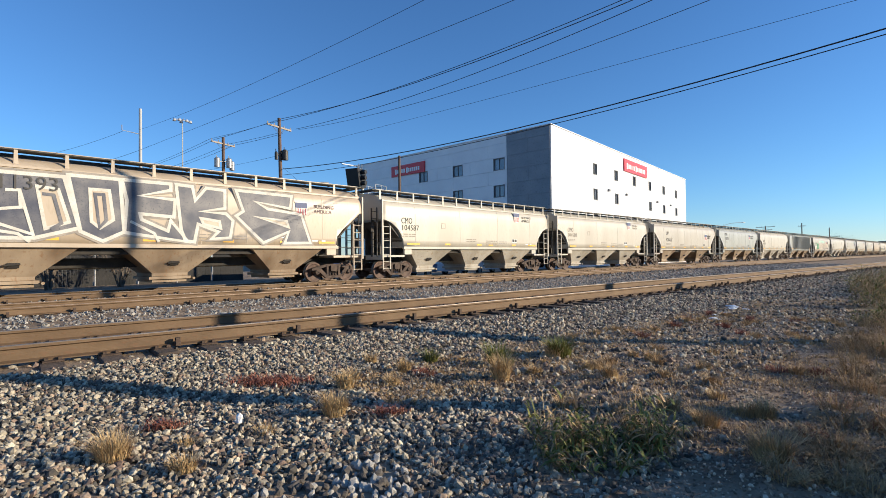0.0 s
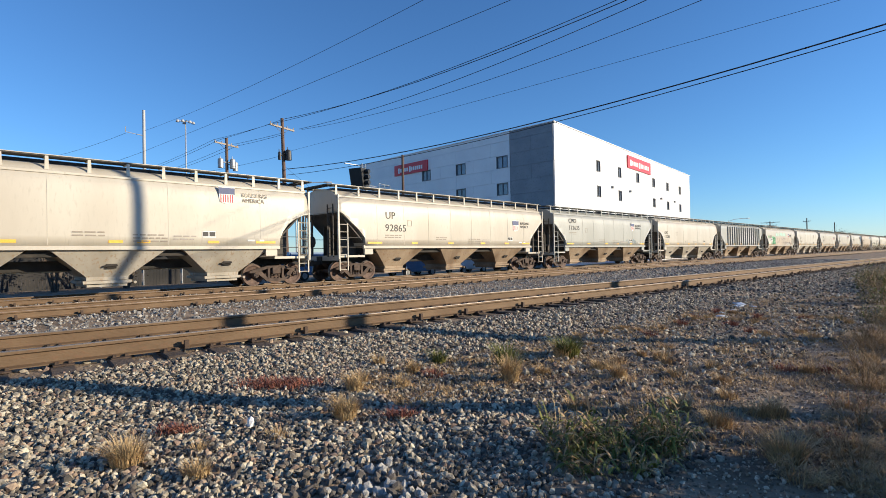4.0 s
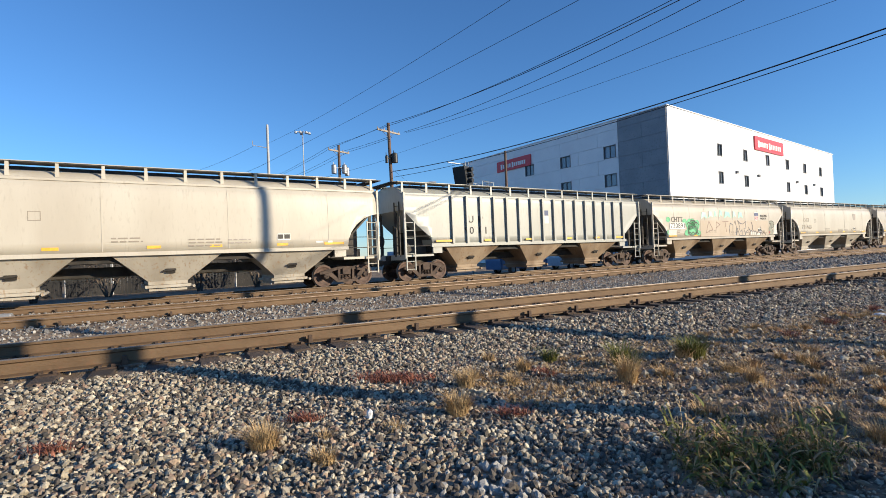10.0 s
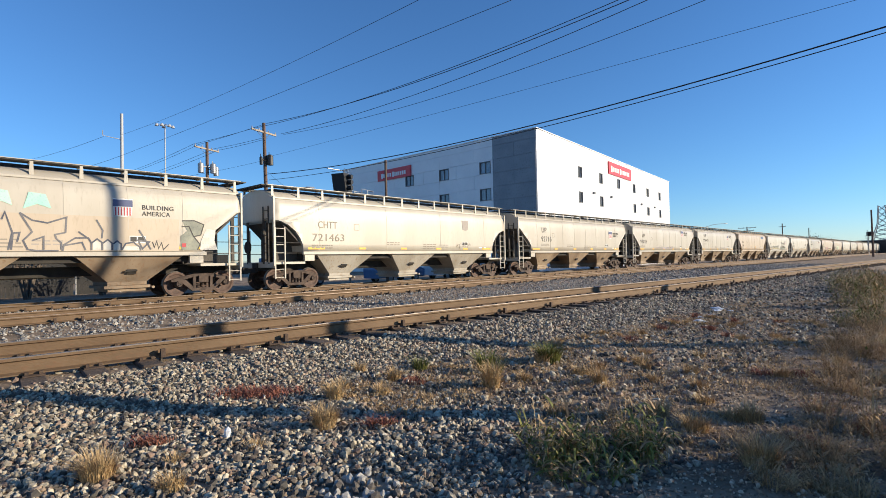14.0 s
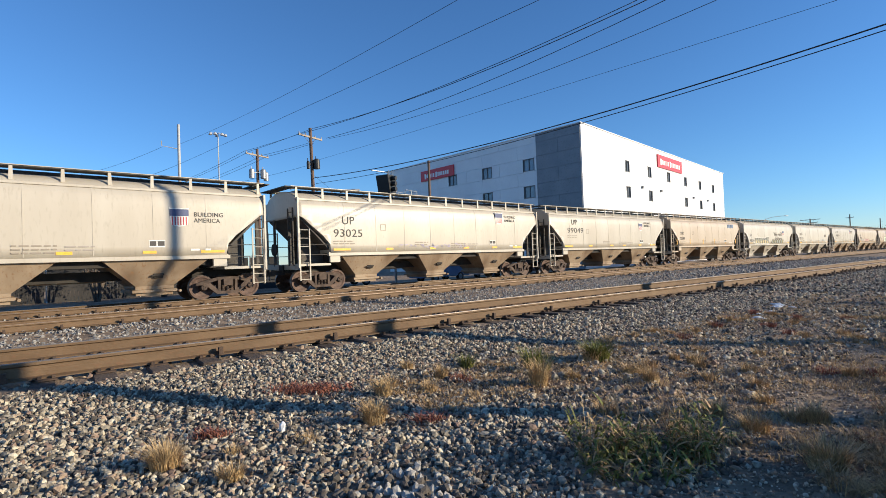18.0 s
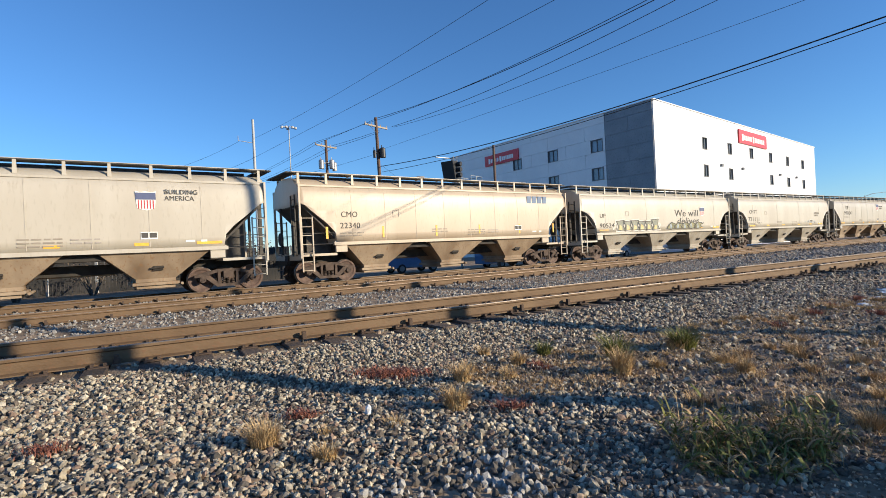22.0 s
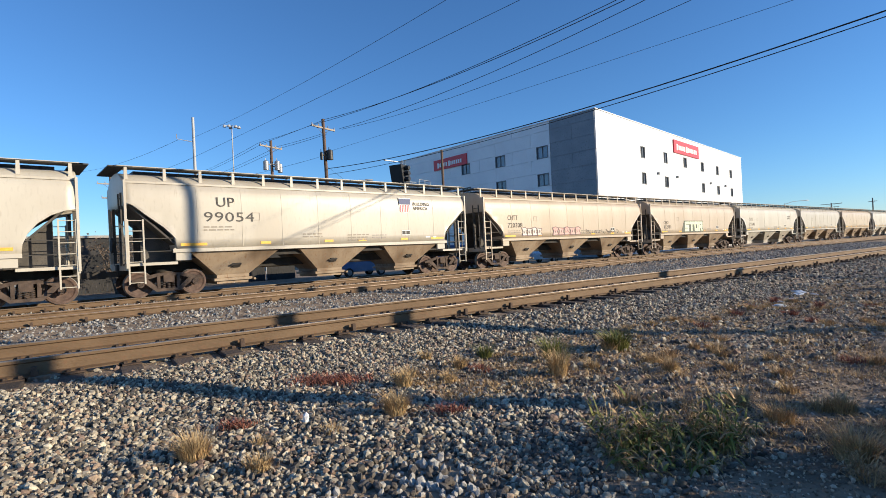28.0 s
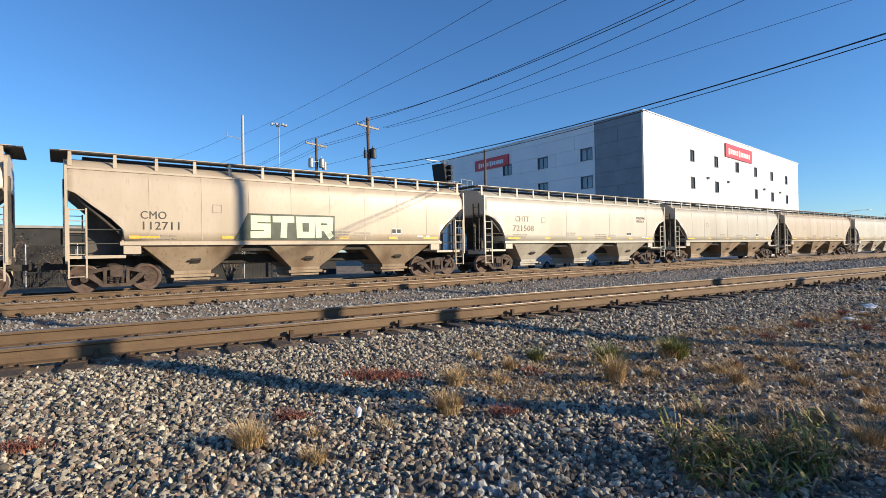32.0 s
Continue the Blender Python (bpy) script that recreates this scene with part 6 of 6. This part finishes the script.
def weed_bush(x, y, r, h, stems, seed, label, mts=("dry", "green"), leaves=7, blade=0.17, fresh=0.6, wide=0.0055):
    """A clump of grassy weed: upright stalks with long arching leaf blades."""
    rnd = random.Random(seed)
    t = thing("weed_bush", label, "weed", pose(x, y, ground_z(x, y) - 0.02), "weeds beside the tracks")
    vs, fs, lv, lf, gv, gf = [], [], [], [], [], []
    for i in range(stems):
        a = rnd.uniform(0, 6.283)
        q = r * math.sqrt(rnd.random())
        bx, by = 0.6 * q * math.cos(a), 0.6 * q * math.sin(a)
        out, hg = r * rnd.uniform(0.05, 0.75), h * rnd.uniform(0.3, 1.0) * (1.15 - 0.4 * q / r)
        pts = [Vector((bx + math.cos(a) * out * f ** 1.5, by + math.sin(a) * out * f ** 1.5, hg * (f - 0.12 * f * f))) for f in (0, 0.25, 0.5, 0.75, 1.0)]
        side = Vector((-math.sin(a + 0.6), math.cos(a + 0.6), 0))
        strip(vs, fs, pts, 0.0035, side)
        for j in range(leaves):
            f = rnd.uniform(0.05, 0.98) * 4
            m = int(min(3, f))
            p = pts[m].lerp(pts[m + 1], f - m)
            b = rnd.uniform(0, 6.283)
            d = Vector((math.cos(b), math.sin(b), 0))
            ln = blade * rnd.uniform(0.45, 1.25)
            rise, fall = rnd.uniform(0.35, 1.1), rnd.uniform(0.2, 1.3)
            line = [p + d * ln * u * 0.75 + Vector((0, 0, ln * (rise * u - fall * u * u))) for u in (0, 0.25, 0.5, 0.75, 1.0)]
            for w in line:
                w.z = max(w.z, 0.01)
            V, F = (gv, gf) if rnd.random() < fresh else (lv, lf)
            strip(V, F, line, wide * rnd.uniform(0.6, 1.3), Vector((-d.y, d.x, rnd.uniform(-0.5, 0.5))).normalized())
    for nm, V, F, m_ in (("stalk", vs, fs, M[mts[0]]), ("dry_leaf", lv, lf, M[mts[0]]), ("green_leaf", gv, gf, M[mts[1]])):
        if V:
            ob = new(nm, pydata(nm, V, F, m_))
            ob.parent = t
            tagged(ob, kind="stuff")
    return t


WB = "sprawling grassy weed with olive leaves and straw stems"
for i, (x, y, r, h, n) in enumerate(((2.80, -4.97, 0.22, 0.50, 40), (3.02, -5.08, 0.18, 0.34, 24), (3.26, -5.32, 0.18, 0.48, 42), (2.95, -5.28, 0.26, 0.20, 26), (2.66, -5.12, 0.18, 0.22, 18), (3.45, -5.2, 0.18, 0.30, 20))):
    weed_bush(x, y, r, h, n, 300 + i, WB, ("dry" if i % 2 else "brownweed", "green"), 8, 0.15, 0.66, 0.0075)
weed_bush(2.98, -4.72, 0.10, 0.50, 10, 320, "few tall straw stalks of dry weed", ("dry", "dry"), 4, 0.10)
weed_bush(3.48, -5.1, 0.15, 0.40, 46, 321, "feathery orange-brown dead weed", ("brownweed", "brownweed"), 10, 0.07, 0.5, 0.002)
weed_bush(3.25, -4.9, 0.13, 0.28, 26, 322, "low pale dead weed", ("dry", "dry"), 8, 0.10)
rv = random.Random(77)
for i in range(9):
    x = rv.uniform(3.3, 5.2)
    weed_bush(x, -6.45 + 0.17 * (x - 3.3) + rv.uniform(-0.35, 0.45), rv.uniform(0.14, 0.24), rv.uniform(0.12, 0.26), 46, 540 + i, "low matted brown grass in shade", ("brownweed", "redweed" if i % 4 == 0 else "brownweed"), 9, 0.08, 0.4, 0.0022)
TB = "tall feathery brown dry grass beside the tracks"
for i in range(64):
    x = 3.9 + 10.5 * rv.random() ** 1.25
    back = rv.random() ** 1.2
    y = -6.75 + 0.165 * x - 0.12 * max(0.0, x - 10) - back * min(2.2, 0.35 + 0.2 * x)
    hg = (0.17 + 0.05 * (x - 4) if x < 9 else 0.42) * rv.uniform(0.7, 1.2) + (0.15 * back if x < 9 else 0.42 * back * back)
    if i % 4 == 3:
        weed_bush(x, y, rv.uniform(0.2, 0.34), hg, 34, 400 + i, "olive-green grassy weed among dry grass", ("dry", "green"), 7, 0.2, 0.75, 0.007)
    else:
        weed_bush(x, y, rv.uniform(0.2, 0.36), hg, 60, 400 + i, TB, ("brownweed", "dry" if i % 4 == 1 else "brownweed"), 13, 0.09, 0.4, 0.0022)
for i in range(16):
    x = rv.uniform(14.0, 25.0)
    weed_bush(x, -6.75 + 0.15 * x - rv.uniform(-0.3, 1.3), rv.uniform(0.4, 0.6), rv.uniform(0.75, 1.2), 46, 500 + i, "olive and straw weed thicket beside the tracks", ("dry", "green") if i % 3 else ("brownweed", "dry"), 8, 0.24, 0.6, 0.009)
for i in range(12):
    x = rv.uniform(4.6, 9.5)
    weed_bush(x, -6.8 + 0.165 * x - rv.uniform(0.0, 0.7), 0.12, rv.uniform(0.6, 1.0), 4, 480 + i, "few tall pale weed stalks", ("dry", "dry"), 5, 0.12, 0.5, 0.005)


def red_patch(x, y, w, d, seed, n=420, turn=0.0):
    rnd = random.Random(seed)
    vs, fs = [], []
    for i in range(n):
        a, b = rnd.gauss(0, 0.36) * w, rnd.gauss(0, 0.36) * d
        a, b = a * math.cos(turn) - b * math.sin(turn), a * math.sin(turn) + b * math.cos(turn)
        v2, f2 = blades(rnd, 1, 0.01, rnd.uniform(0.05, 0.13), 1.6, 0.004)
        k = len(vs)
        z = ground_z(x + a, y + b) - ground_z(x, y) + 0.02
        vs += [(p[0] + a, p[1] + b, p[2] + z) for p in v2]
        fs += [tuple(q + k for q in f) for f in f2]
    ob = new("dead_weed_mat", pydata("dead_weed_mat", vs, fs, M["redweed"]))
    ob.matrix_basis = pose(x, y, ground_z(x, y) + 0.0)
    tagged(ob, "flat mat of rust-red dead weed on gravel", "weed", kind="stuff")


red_patch(2.14, -1.98, 0.52, 0.22, 5, 1100, -0.6)
red_patch(1.02, -2.72, 0.22, 0.10, 6, 260, -0.5)
red_patch(-0.67, -2.38, 0.24, 0.12, 7, 260, -0.4)
red_patch(2.44, -3.60, 0.2, 0.09, 8, 200, -0.7)

# fine litter of dry and brown grass on the dirt
rl = random.Random(12)
for mt, lab, count in (("dry", "short sparse dry grass on dirt", 4200), ("brownweed", "short sparse brown grass on dirt", 5600)):
    lit_v, lit_f = [], []
    for i in range(count):
        x, y = 2.7 + 15 * rl.random() ** 1.5, rl.uniform(-6.4, -2.1)
        if y < -7.0 + 0.17 * x or (x < 3.6 and y < -3.8) or noise.noise((x * 0.9, y * 0.9, 2)) < (-0.2 if mt == "dry" else -0.05):
            continue
        v2, f2 = blades(rl, rl.randint(6, 16), rl.uniform(0.03, 0.10), rl.uniform(0.02, 0.09), 1.2, 0.0028)
        k = len(lit_v)
        z = ground_z(x, y)
        lit_v += [(p[0] + x, p[1] + y, p[2] + z) for p in v2]
        lit_f += [tuple(q + k for q in f) for f in f2]
    tagged(new("dry_grass", pydata("dry_grass", lit_v, lit_f, M[mt])), lab, "grass", kind="stuff")


def shrub(x, y, h, r, n, seed, label, leaf="green", name="shrub"):
    """Trunk and limbs with a loose crown of many small leaves."""
    rnd = random.Random(seed)
    t = thing(name, label, "tree" if name == "tree" else "shrub", pose(x, y, near_ground(x, y) - 0.05))
    bm = bmesh.new()
    tips = []
    for i in range(7):
        a = i * 0.9 + rnd.uniform(-0.3, 0.3)
        b0 = Vector((0.08 * math.cos(a), 0.08 * math.sin(a), 0))
        m1 = b0 + Vector((math.cos(a) * r * 0.3, math.sin(a) * r * 0.3, h * 0.45))
        e = m1 + Vector((math.cos(a) * r * 0.5, math.sin(a) * r * 0.5, h * 0.4 * rnd.uniform(0.6, 1.1)))
        bm_cyl(bm, b0, m1, 0.02 * h, 0.013 * h, 7)
        bm_cyl(bm, m1, e, 0.013 * h, 0.005 * h, 6)
        tips += [m1, (m1 + e) / 2, e, e + Vector((rnd.uniform(-1, 1), rnd.uniform(-1, 1), 0.3)) * r * 0.3]
    part("trunk", bm, M["bark"], t)
    vs, fs = [], []
    for i in range(n):
        c = rnd.choice(tips)
        p = c + Vector((rnd.gauss(0, 1), rnd.gauss(0, 1), rnd.gauss(0, 0.8))) * r * 0.24
        d = Vector((rnd.uniform(-1, 1), rnd.uniform(-1, 1), rnd.uniform(-0.6, 0.6))).normalized()
        s2 = d.cross(Vector((rnd.uniform(-1, 1), rnd.uniform(-1, 1), rnd.uniform(-1, 1)))).normalized()
        ln = 0.035 * h * rnd.uniform(0.6, 1.4)
        w = ln * 0.35
        k = len(vs)
        vs += [tuple(p), tuple(p + d * ln * 0.5 + s2 * w), tuple(p + d * ln), tuple(p + d * ln * 0.5 - s2 * w)]
        fs.append((k, k + 1, k + 2, k + 3))
    ob = new("crown", pydata("crown", vs, fs, M[leaf]))
    ob.parent = t
    tagged(ob, kind="stuff")


# Unseen shrubs, added right of the view to shade the ground beside it.
for i, (x, y, h, r) in enumerate(((4.5, -7.5, 1.05, 0.6), (5.2, -7.9, 1.15, 0.7), (4.05, -7.25, 0.85, 0.5))):
    shrub(x, y, h, r, 3600, 500 + i, "unseen olive shrub added to shade the ground")
for i in range(9):
    shrub(-26 + i * 3.9 + rv.uniform(-1, 1), 27.6 + rv.uniform(-0.8, 0.8) + (-26 + i * 3.9) * 0.1, rv.uniform(2.2, 3.6), rv.uniform(1.0, 1.6), 900, 600 + i, "bare brown shrub by the fence", "twig")
for i, (x, y, h, r) in enumerate(((255.0, 48.0, 9.0, 4.5), (268.0, 50.0, 7.5, 4.0), (340.0, 60.0, 9.0, 5.0), (380.0, 66.0, 8.0, 5.0), (440.0, 40.0, 9.0, 6.0), (480.0, 20.0, 8.0, 6.0))):
    shrub(x, y, h, r, 1500, 700 + i, "bare brown far tree", "twig", "tree")


# ---- litter and trackside bits ----
def crumpled(x, y, s, seed):
    rnd = random.Random(seed)
    bm = bmesh.new()
    bmesh.ops.create_icosphere(bm, subdivisions=2, radius=s)
    for v in bm.verts:
        v.co *= rnd.uniform(0.55, 1.15)
        v.co.z *= 0.35
        v.co.x *= 1.6
    ob = solid("plastic_litter", bm, M["trash"], "crumpled white plastic litter on the ground", "litter", "litter by the tracks")
    ob.matrix_basis = pose(x, y, ground_z(x, y) + s * 0.15, 0, 0, rnd.uniform(0, 90))


for i, (x, y, s) in enumerate(((12.9, -2.37, 0.13), (12.5, -2.5, 0.10), (11.6, -2.7, 0.07), (10.4, -2.94, 0.09), (12.6, -2.75, 0.06), (10.9, -2.75, 0.05))):
    crumpled(x, y, s, 40 + i)
bm = bmesh.new()
bmesh.ops.create_icosphere(bm, subdivisions=1, radius=0.045)
for v in bm.verts:
    v.co = Vector((v.co.x * 0.6, v.co.y * 0.7, v.co.z * 1.2)) * random.uniform(0.85, 1.1)
ws = solid("white_stone", bm, M["trash"], "single bright white stone on dark gravel", "stone")
ws.matrix_basis = pose(1.47, -3.0, ground_z(1.47, -3.0) + 0.045, 10, 5, 0)


def trackside_pipe():
    t = thing("trackside_pipe", "pale steel rod and box lying beside the middle track", "pipe")
    pts = [on_line(u, -3.45) for u in (-7.5, -4.5, -1.4)]
    bm = bmesh.new()
    for (xa, ya, _), (xb, yb, _) in zip(pts, pts[1:]):
        bm_cyl(bm, (xa, ya, -0.36), (xb, yb, -0.36), 0.045, n=8)
    part("rod", bm, M["galv"], t)
    x, y, h = on_line(-4.2, -3.3)
    bm = bmesh.new()
    bm_box(bm, (x, y, -0.33), (0.5, 0.3, 0.24))
    bmesh.ops.bevel(bm, geom=bm.edges[:], offset=0.03, segments=1, affect='EDGES')
    part("box", bm, M["galv"], t)


trackside_pipe()


# ---- ballast ----
def stone_shape(rnd, n_sub=1):
    bm = bmesh.new()
    bmesh.ops.create_icosphere(bm, subdivisions=n_sub, radius=1.0)
    co = np.array([v.co[:] for v in bm.verts])
    fs = [tuple(v.index for v in f.verts) for f in bm.faces]
    bm.free()
    return co, np.array(fs)


def stones(name, pts, rmin, rmax, material, label, seed):
    """Crushed stones at the points (x, y, z): squashed, jittered icosahedra, all in one mesh."""
    rng = np.random.default_rng(seed)
    co, fs = stone_shape(rng)
    n = len(pts)
    pts = np.array(pts)
    V = np.repeat(co[None], n, 0) * rng.uniform(0.62, 1.25, (n, len(co), 1))
    V *= np.sort(rng.uniform(0.42, 1.3, (n, 1, 3)), axis=2)
    q = rng.normal(size=(n, 4))
    q /= np.linalg.norm(q, axis=1)[:, None]
    w, x, y, z = q.T
    R = np.stack([1 - 2 * (y * y + z * z), 2 * (x * y - z * w), 2 * (x * z + y * w), 2 * (x * y + z * w), 1 - 2 * (x * x + z * z), 2 * (y * z - x * w), 2 * (x * z - y * w), 2 * (y * z + x * w), 1 - 2 * (x * x + y * y)], 1).reshape(n, 3, 3)
    V = np.einsum('nij,nkj->nki', R, V)
    r = rmin + (rmax - rmin) * rng.random(n) ** 1.6
    V = V * r[:, None, None]
    V += pts[:, None, :]
    V[:, :, 2] += (r * rng.uniform(-0.25, 0.7, n))[:, None]
    F = (fs[None] + (np.arange(n) * len(co))[:, None, None]).reshape(-1, 3)
    me = bpy.data.meshes.new(name)
    me.from_pydata(V.reshape(-1, 3).tolist(), [], F.tolist())
    me.materials.append(material)
    return tagged(new(name, me), label, "gravel", kind="stuff")


def scatter(rng, n, x0, x1, y0, y1, keep):
    out = []
    for i in range(n):
        x, y = rng.uniform(x0, x1), rng.uniform(y0, y1)
        if rng.random() < keep(x, y):
            out.append((x, y, ground_z(x, y)))
    return out


def gravel_keep(x, y):
    """How densely crushed stone lies at a place: whole on the track's shoulder and round the walk, thin on the dirt."""
    wob = 0.3 * noise.noise((x * 1.1, y * 1.1, 3)) + 0.15 * noise.noise((x * 4, y * 4, 3))
    if 0.9 < x < 1.9 and -4.9 < y < -4.2:
        return 0.0
    if y > -2.15 + wob * 0.7:
        return 1.0
    edge = 2.75 if y > -3.6 else 3.55 - (-3.7 - y) * 0.8
    return 1.0 if x < edge + wob else 0.28


rs = random.Random(31)
stones("ballast", scatter(rs, 62000, -4.2, 3.9, -5.6, -0.5, gravel_keep), 0.015, 0.031, M["stone"], "grey and pinkish crushed ballast stones", 1)
stones("ballast", scatter(rs, 32000, 3.9, 14, -5.0, -0.5, gravel_keep), 0.016, 0.038, M["stone"], "grey and pinkish crushed ballast stones", 2)
stones("grit", scatter(rs, 24000, 2.6, 12, -6.5, -2.1, lambda x, y: 1.0 - gravel_keep(x, y) * 0.8), 0.005, 0.017, M["grit"], "small brown-grey grit on dirt", 8)
stones("grit", scatter(rs, 9000, 2.0, 6.5, -6.9, -4.6, lambda x, y: 0.8), 0.004, 0.014, M["grit"], "small brown grit trodden into dirt", 9)
stones("ballast", scatter(rs, 15000, 14, 42, -4.4, -0.45, lambda x, y: 1.0 if y > -2.2 else 0.5), 0.022, 0.05, M["stone"], "grey and pinkish crushed ballast stones", 5)
stones("pale_ballast", scatter(rs, 20000, -9, 26, 2.0, 11.0, lambda x, y: 1.0), 0.025, 0.05, M["palestone"], "pale grey crushed ballast stones between the tracks", 3)
stones("pale_ballast", scatter(rs, 9000, -9, 26, 10.0, 16.6, lambda x, y: 1.0), 0.03, 0.055, M["palestone"], "pale grey crushed ballast stones between the tracks", 4)
stones("ballast", scatter(rs, 5000, -9, 30, -0.45, 2.1, lambda x, y: 0.0 if (x % 0.52) < 0.14 or (x % 0.52) > 0.38 else 1.0), 0.018, 0.04, M["stone"], "grey crushed ballast stones between the rails", 6)
stones("pale_ballast", scatter(rs, 11000, 26, 70, 2.2, 18.0, lambda x, y: 1.0 if y < 12.5 + 0.09 * x else 0.0), 0.05, 0.09, M["palestone"], "pale grey crushed ballast stones between the tracks", 7)

# the stones nearest to the path, each on its own
bed = thing("ballast_patch", "patch of loose crushed stones", "gravel", kind="structure")
shapes = []
rb = random.Random(55)
for k in range(8):
    co, fs = stone_shape(None)
    vs = [tuple(Vector(c) * rb.uniform(0.75, 1.2)) for c in co]
    shapes.append(pydata("stone", [(a * rb.uniform(0.9, 1.1), b * 0.8, c * 0.7) for a, b, c in vs], [tuple(f) for f in fs.tolist()], M["stone"] if k % 2 else M["palestone"]))
for i in range(290):
    x, y = rb.uniform(0.9, 1.9), rb.uniform(-4.9, -4.2)
    ob = new("stone", shapes[i % 8])
    ob.parent = bed
    s = 0.018 + 0.024 * rb.random() ** 1.5
    ob.matrix_basis = Matrix.LocRotScale((x, y, ground_z(x, y) + s * 0.4), Euler((rb.uniform(0, 6), rb.uniform(0, 6), rb.uniform(0, 6))), (s, s, s))


# ---- what moves ----
def run(t):
    """How far the train has gone along the track (metres, towards -x) after t seconds."""
    k, out = t / 32, 0.0
    for c in (2.061, -16.343, 33.408, -38.648, -282.827):
        out = (out + c) * k
    return out


def motions():
    for i, (car, u, L, paint, marks, key) in enumerate(TRAIN):
        rows = []
        for k in range(65):
            t = k * 0.5
            c = u + L / 2 + run(t)
            ax, ay, _ = on_line(c - 6.4)
            bx, by, _ = on_line(c + 6.4)
            rows.append((t, Matrix.Translation(((ax + bx) / 2, (ay + by) / 2, RAIL_Z)) @ Matrix.Rotation(math.atan2(by - ay, bx - ax), 4, 'Z')))
        walk(car, rows)
        if i > 18:
            continue
        for truck in car.children:
            for w in truck.children:
                if w.name.startswith("wheelset"):
                    base = w.matrix_basis.to_translation()
                    walk(w, [(k / 15, Matrix.Translation(base) @ Matrix.Rotation(run(k / 15) / WHEEL_R, 4, 'Y')) for k in range(481)])


motions()
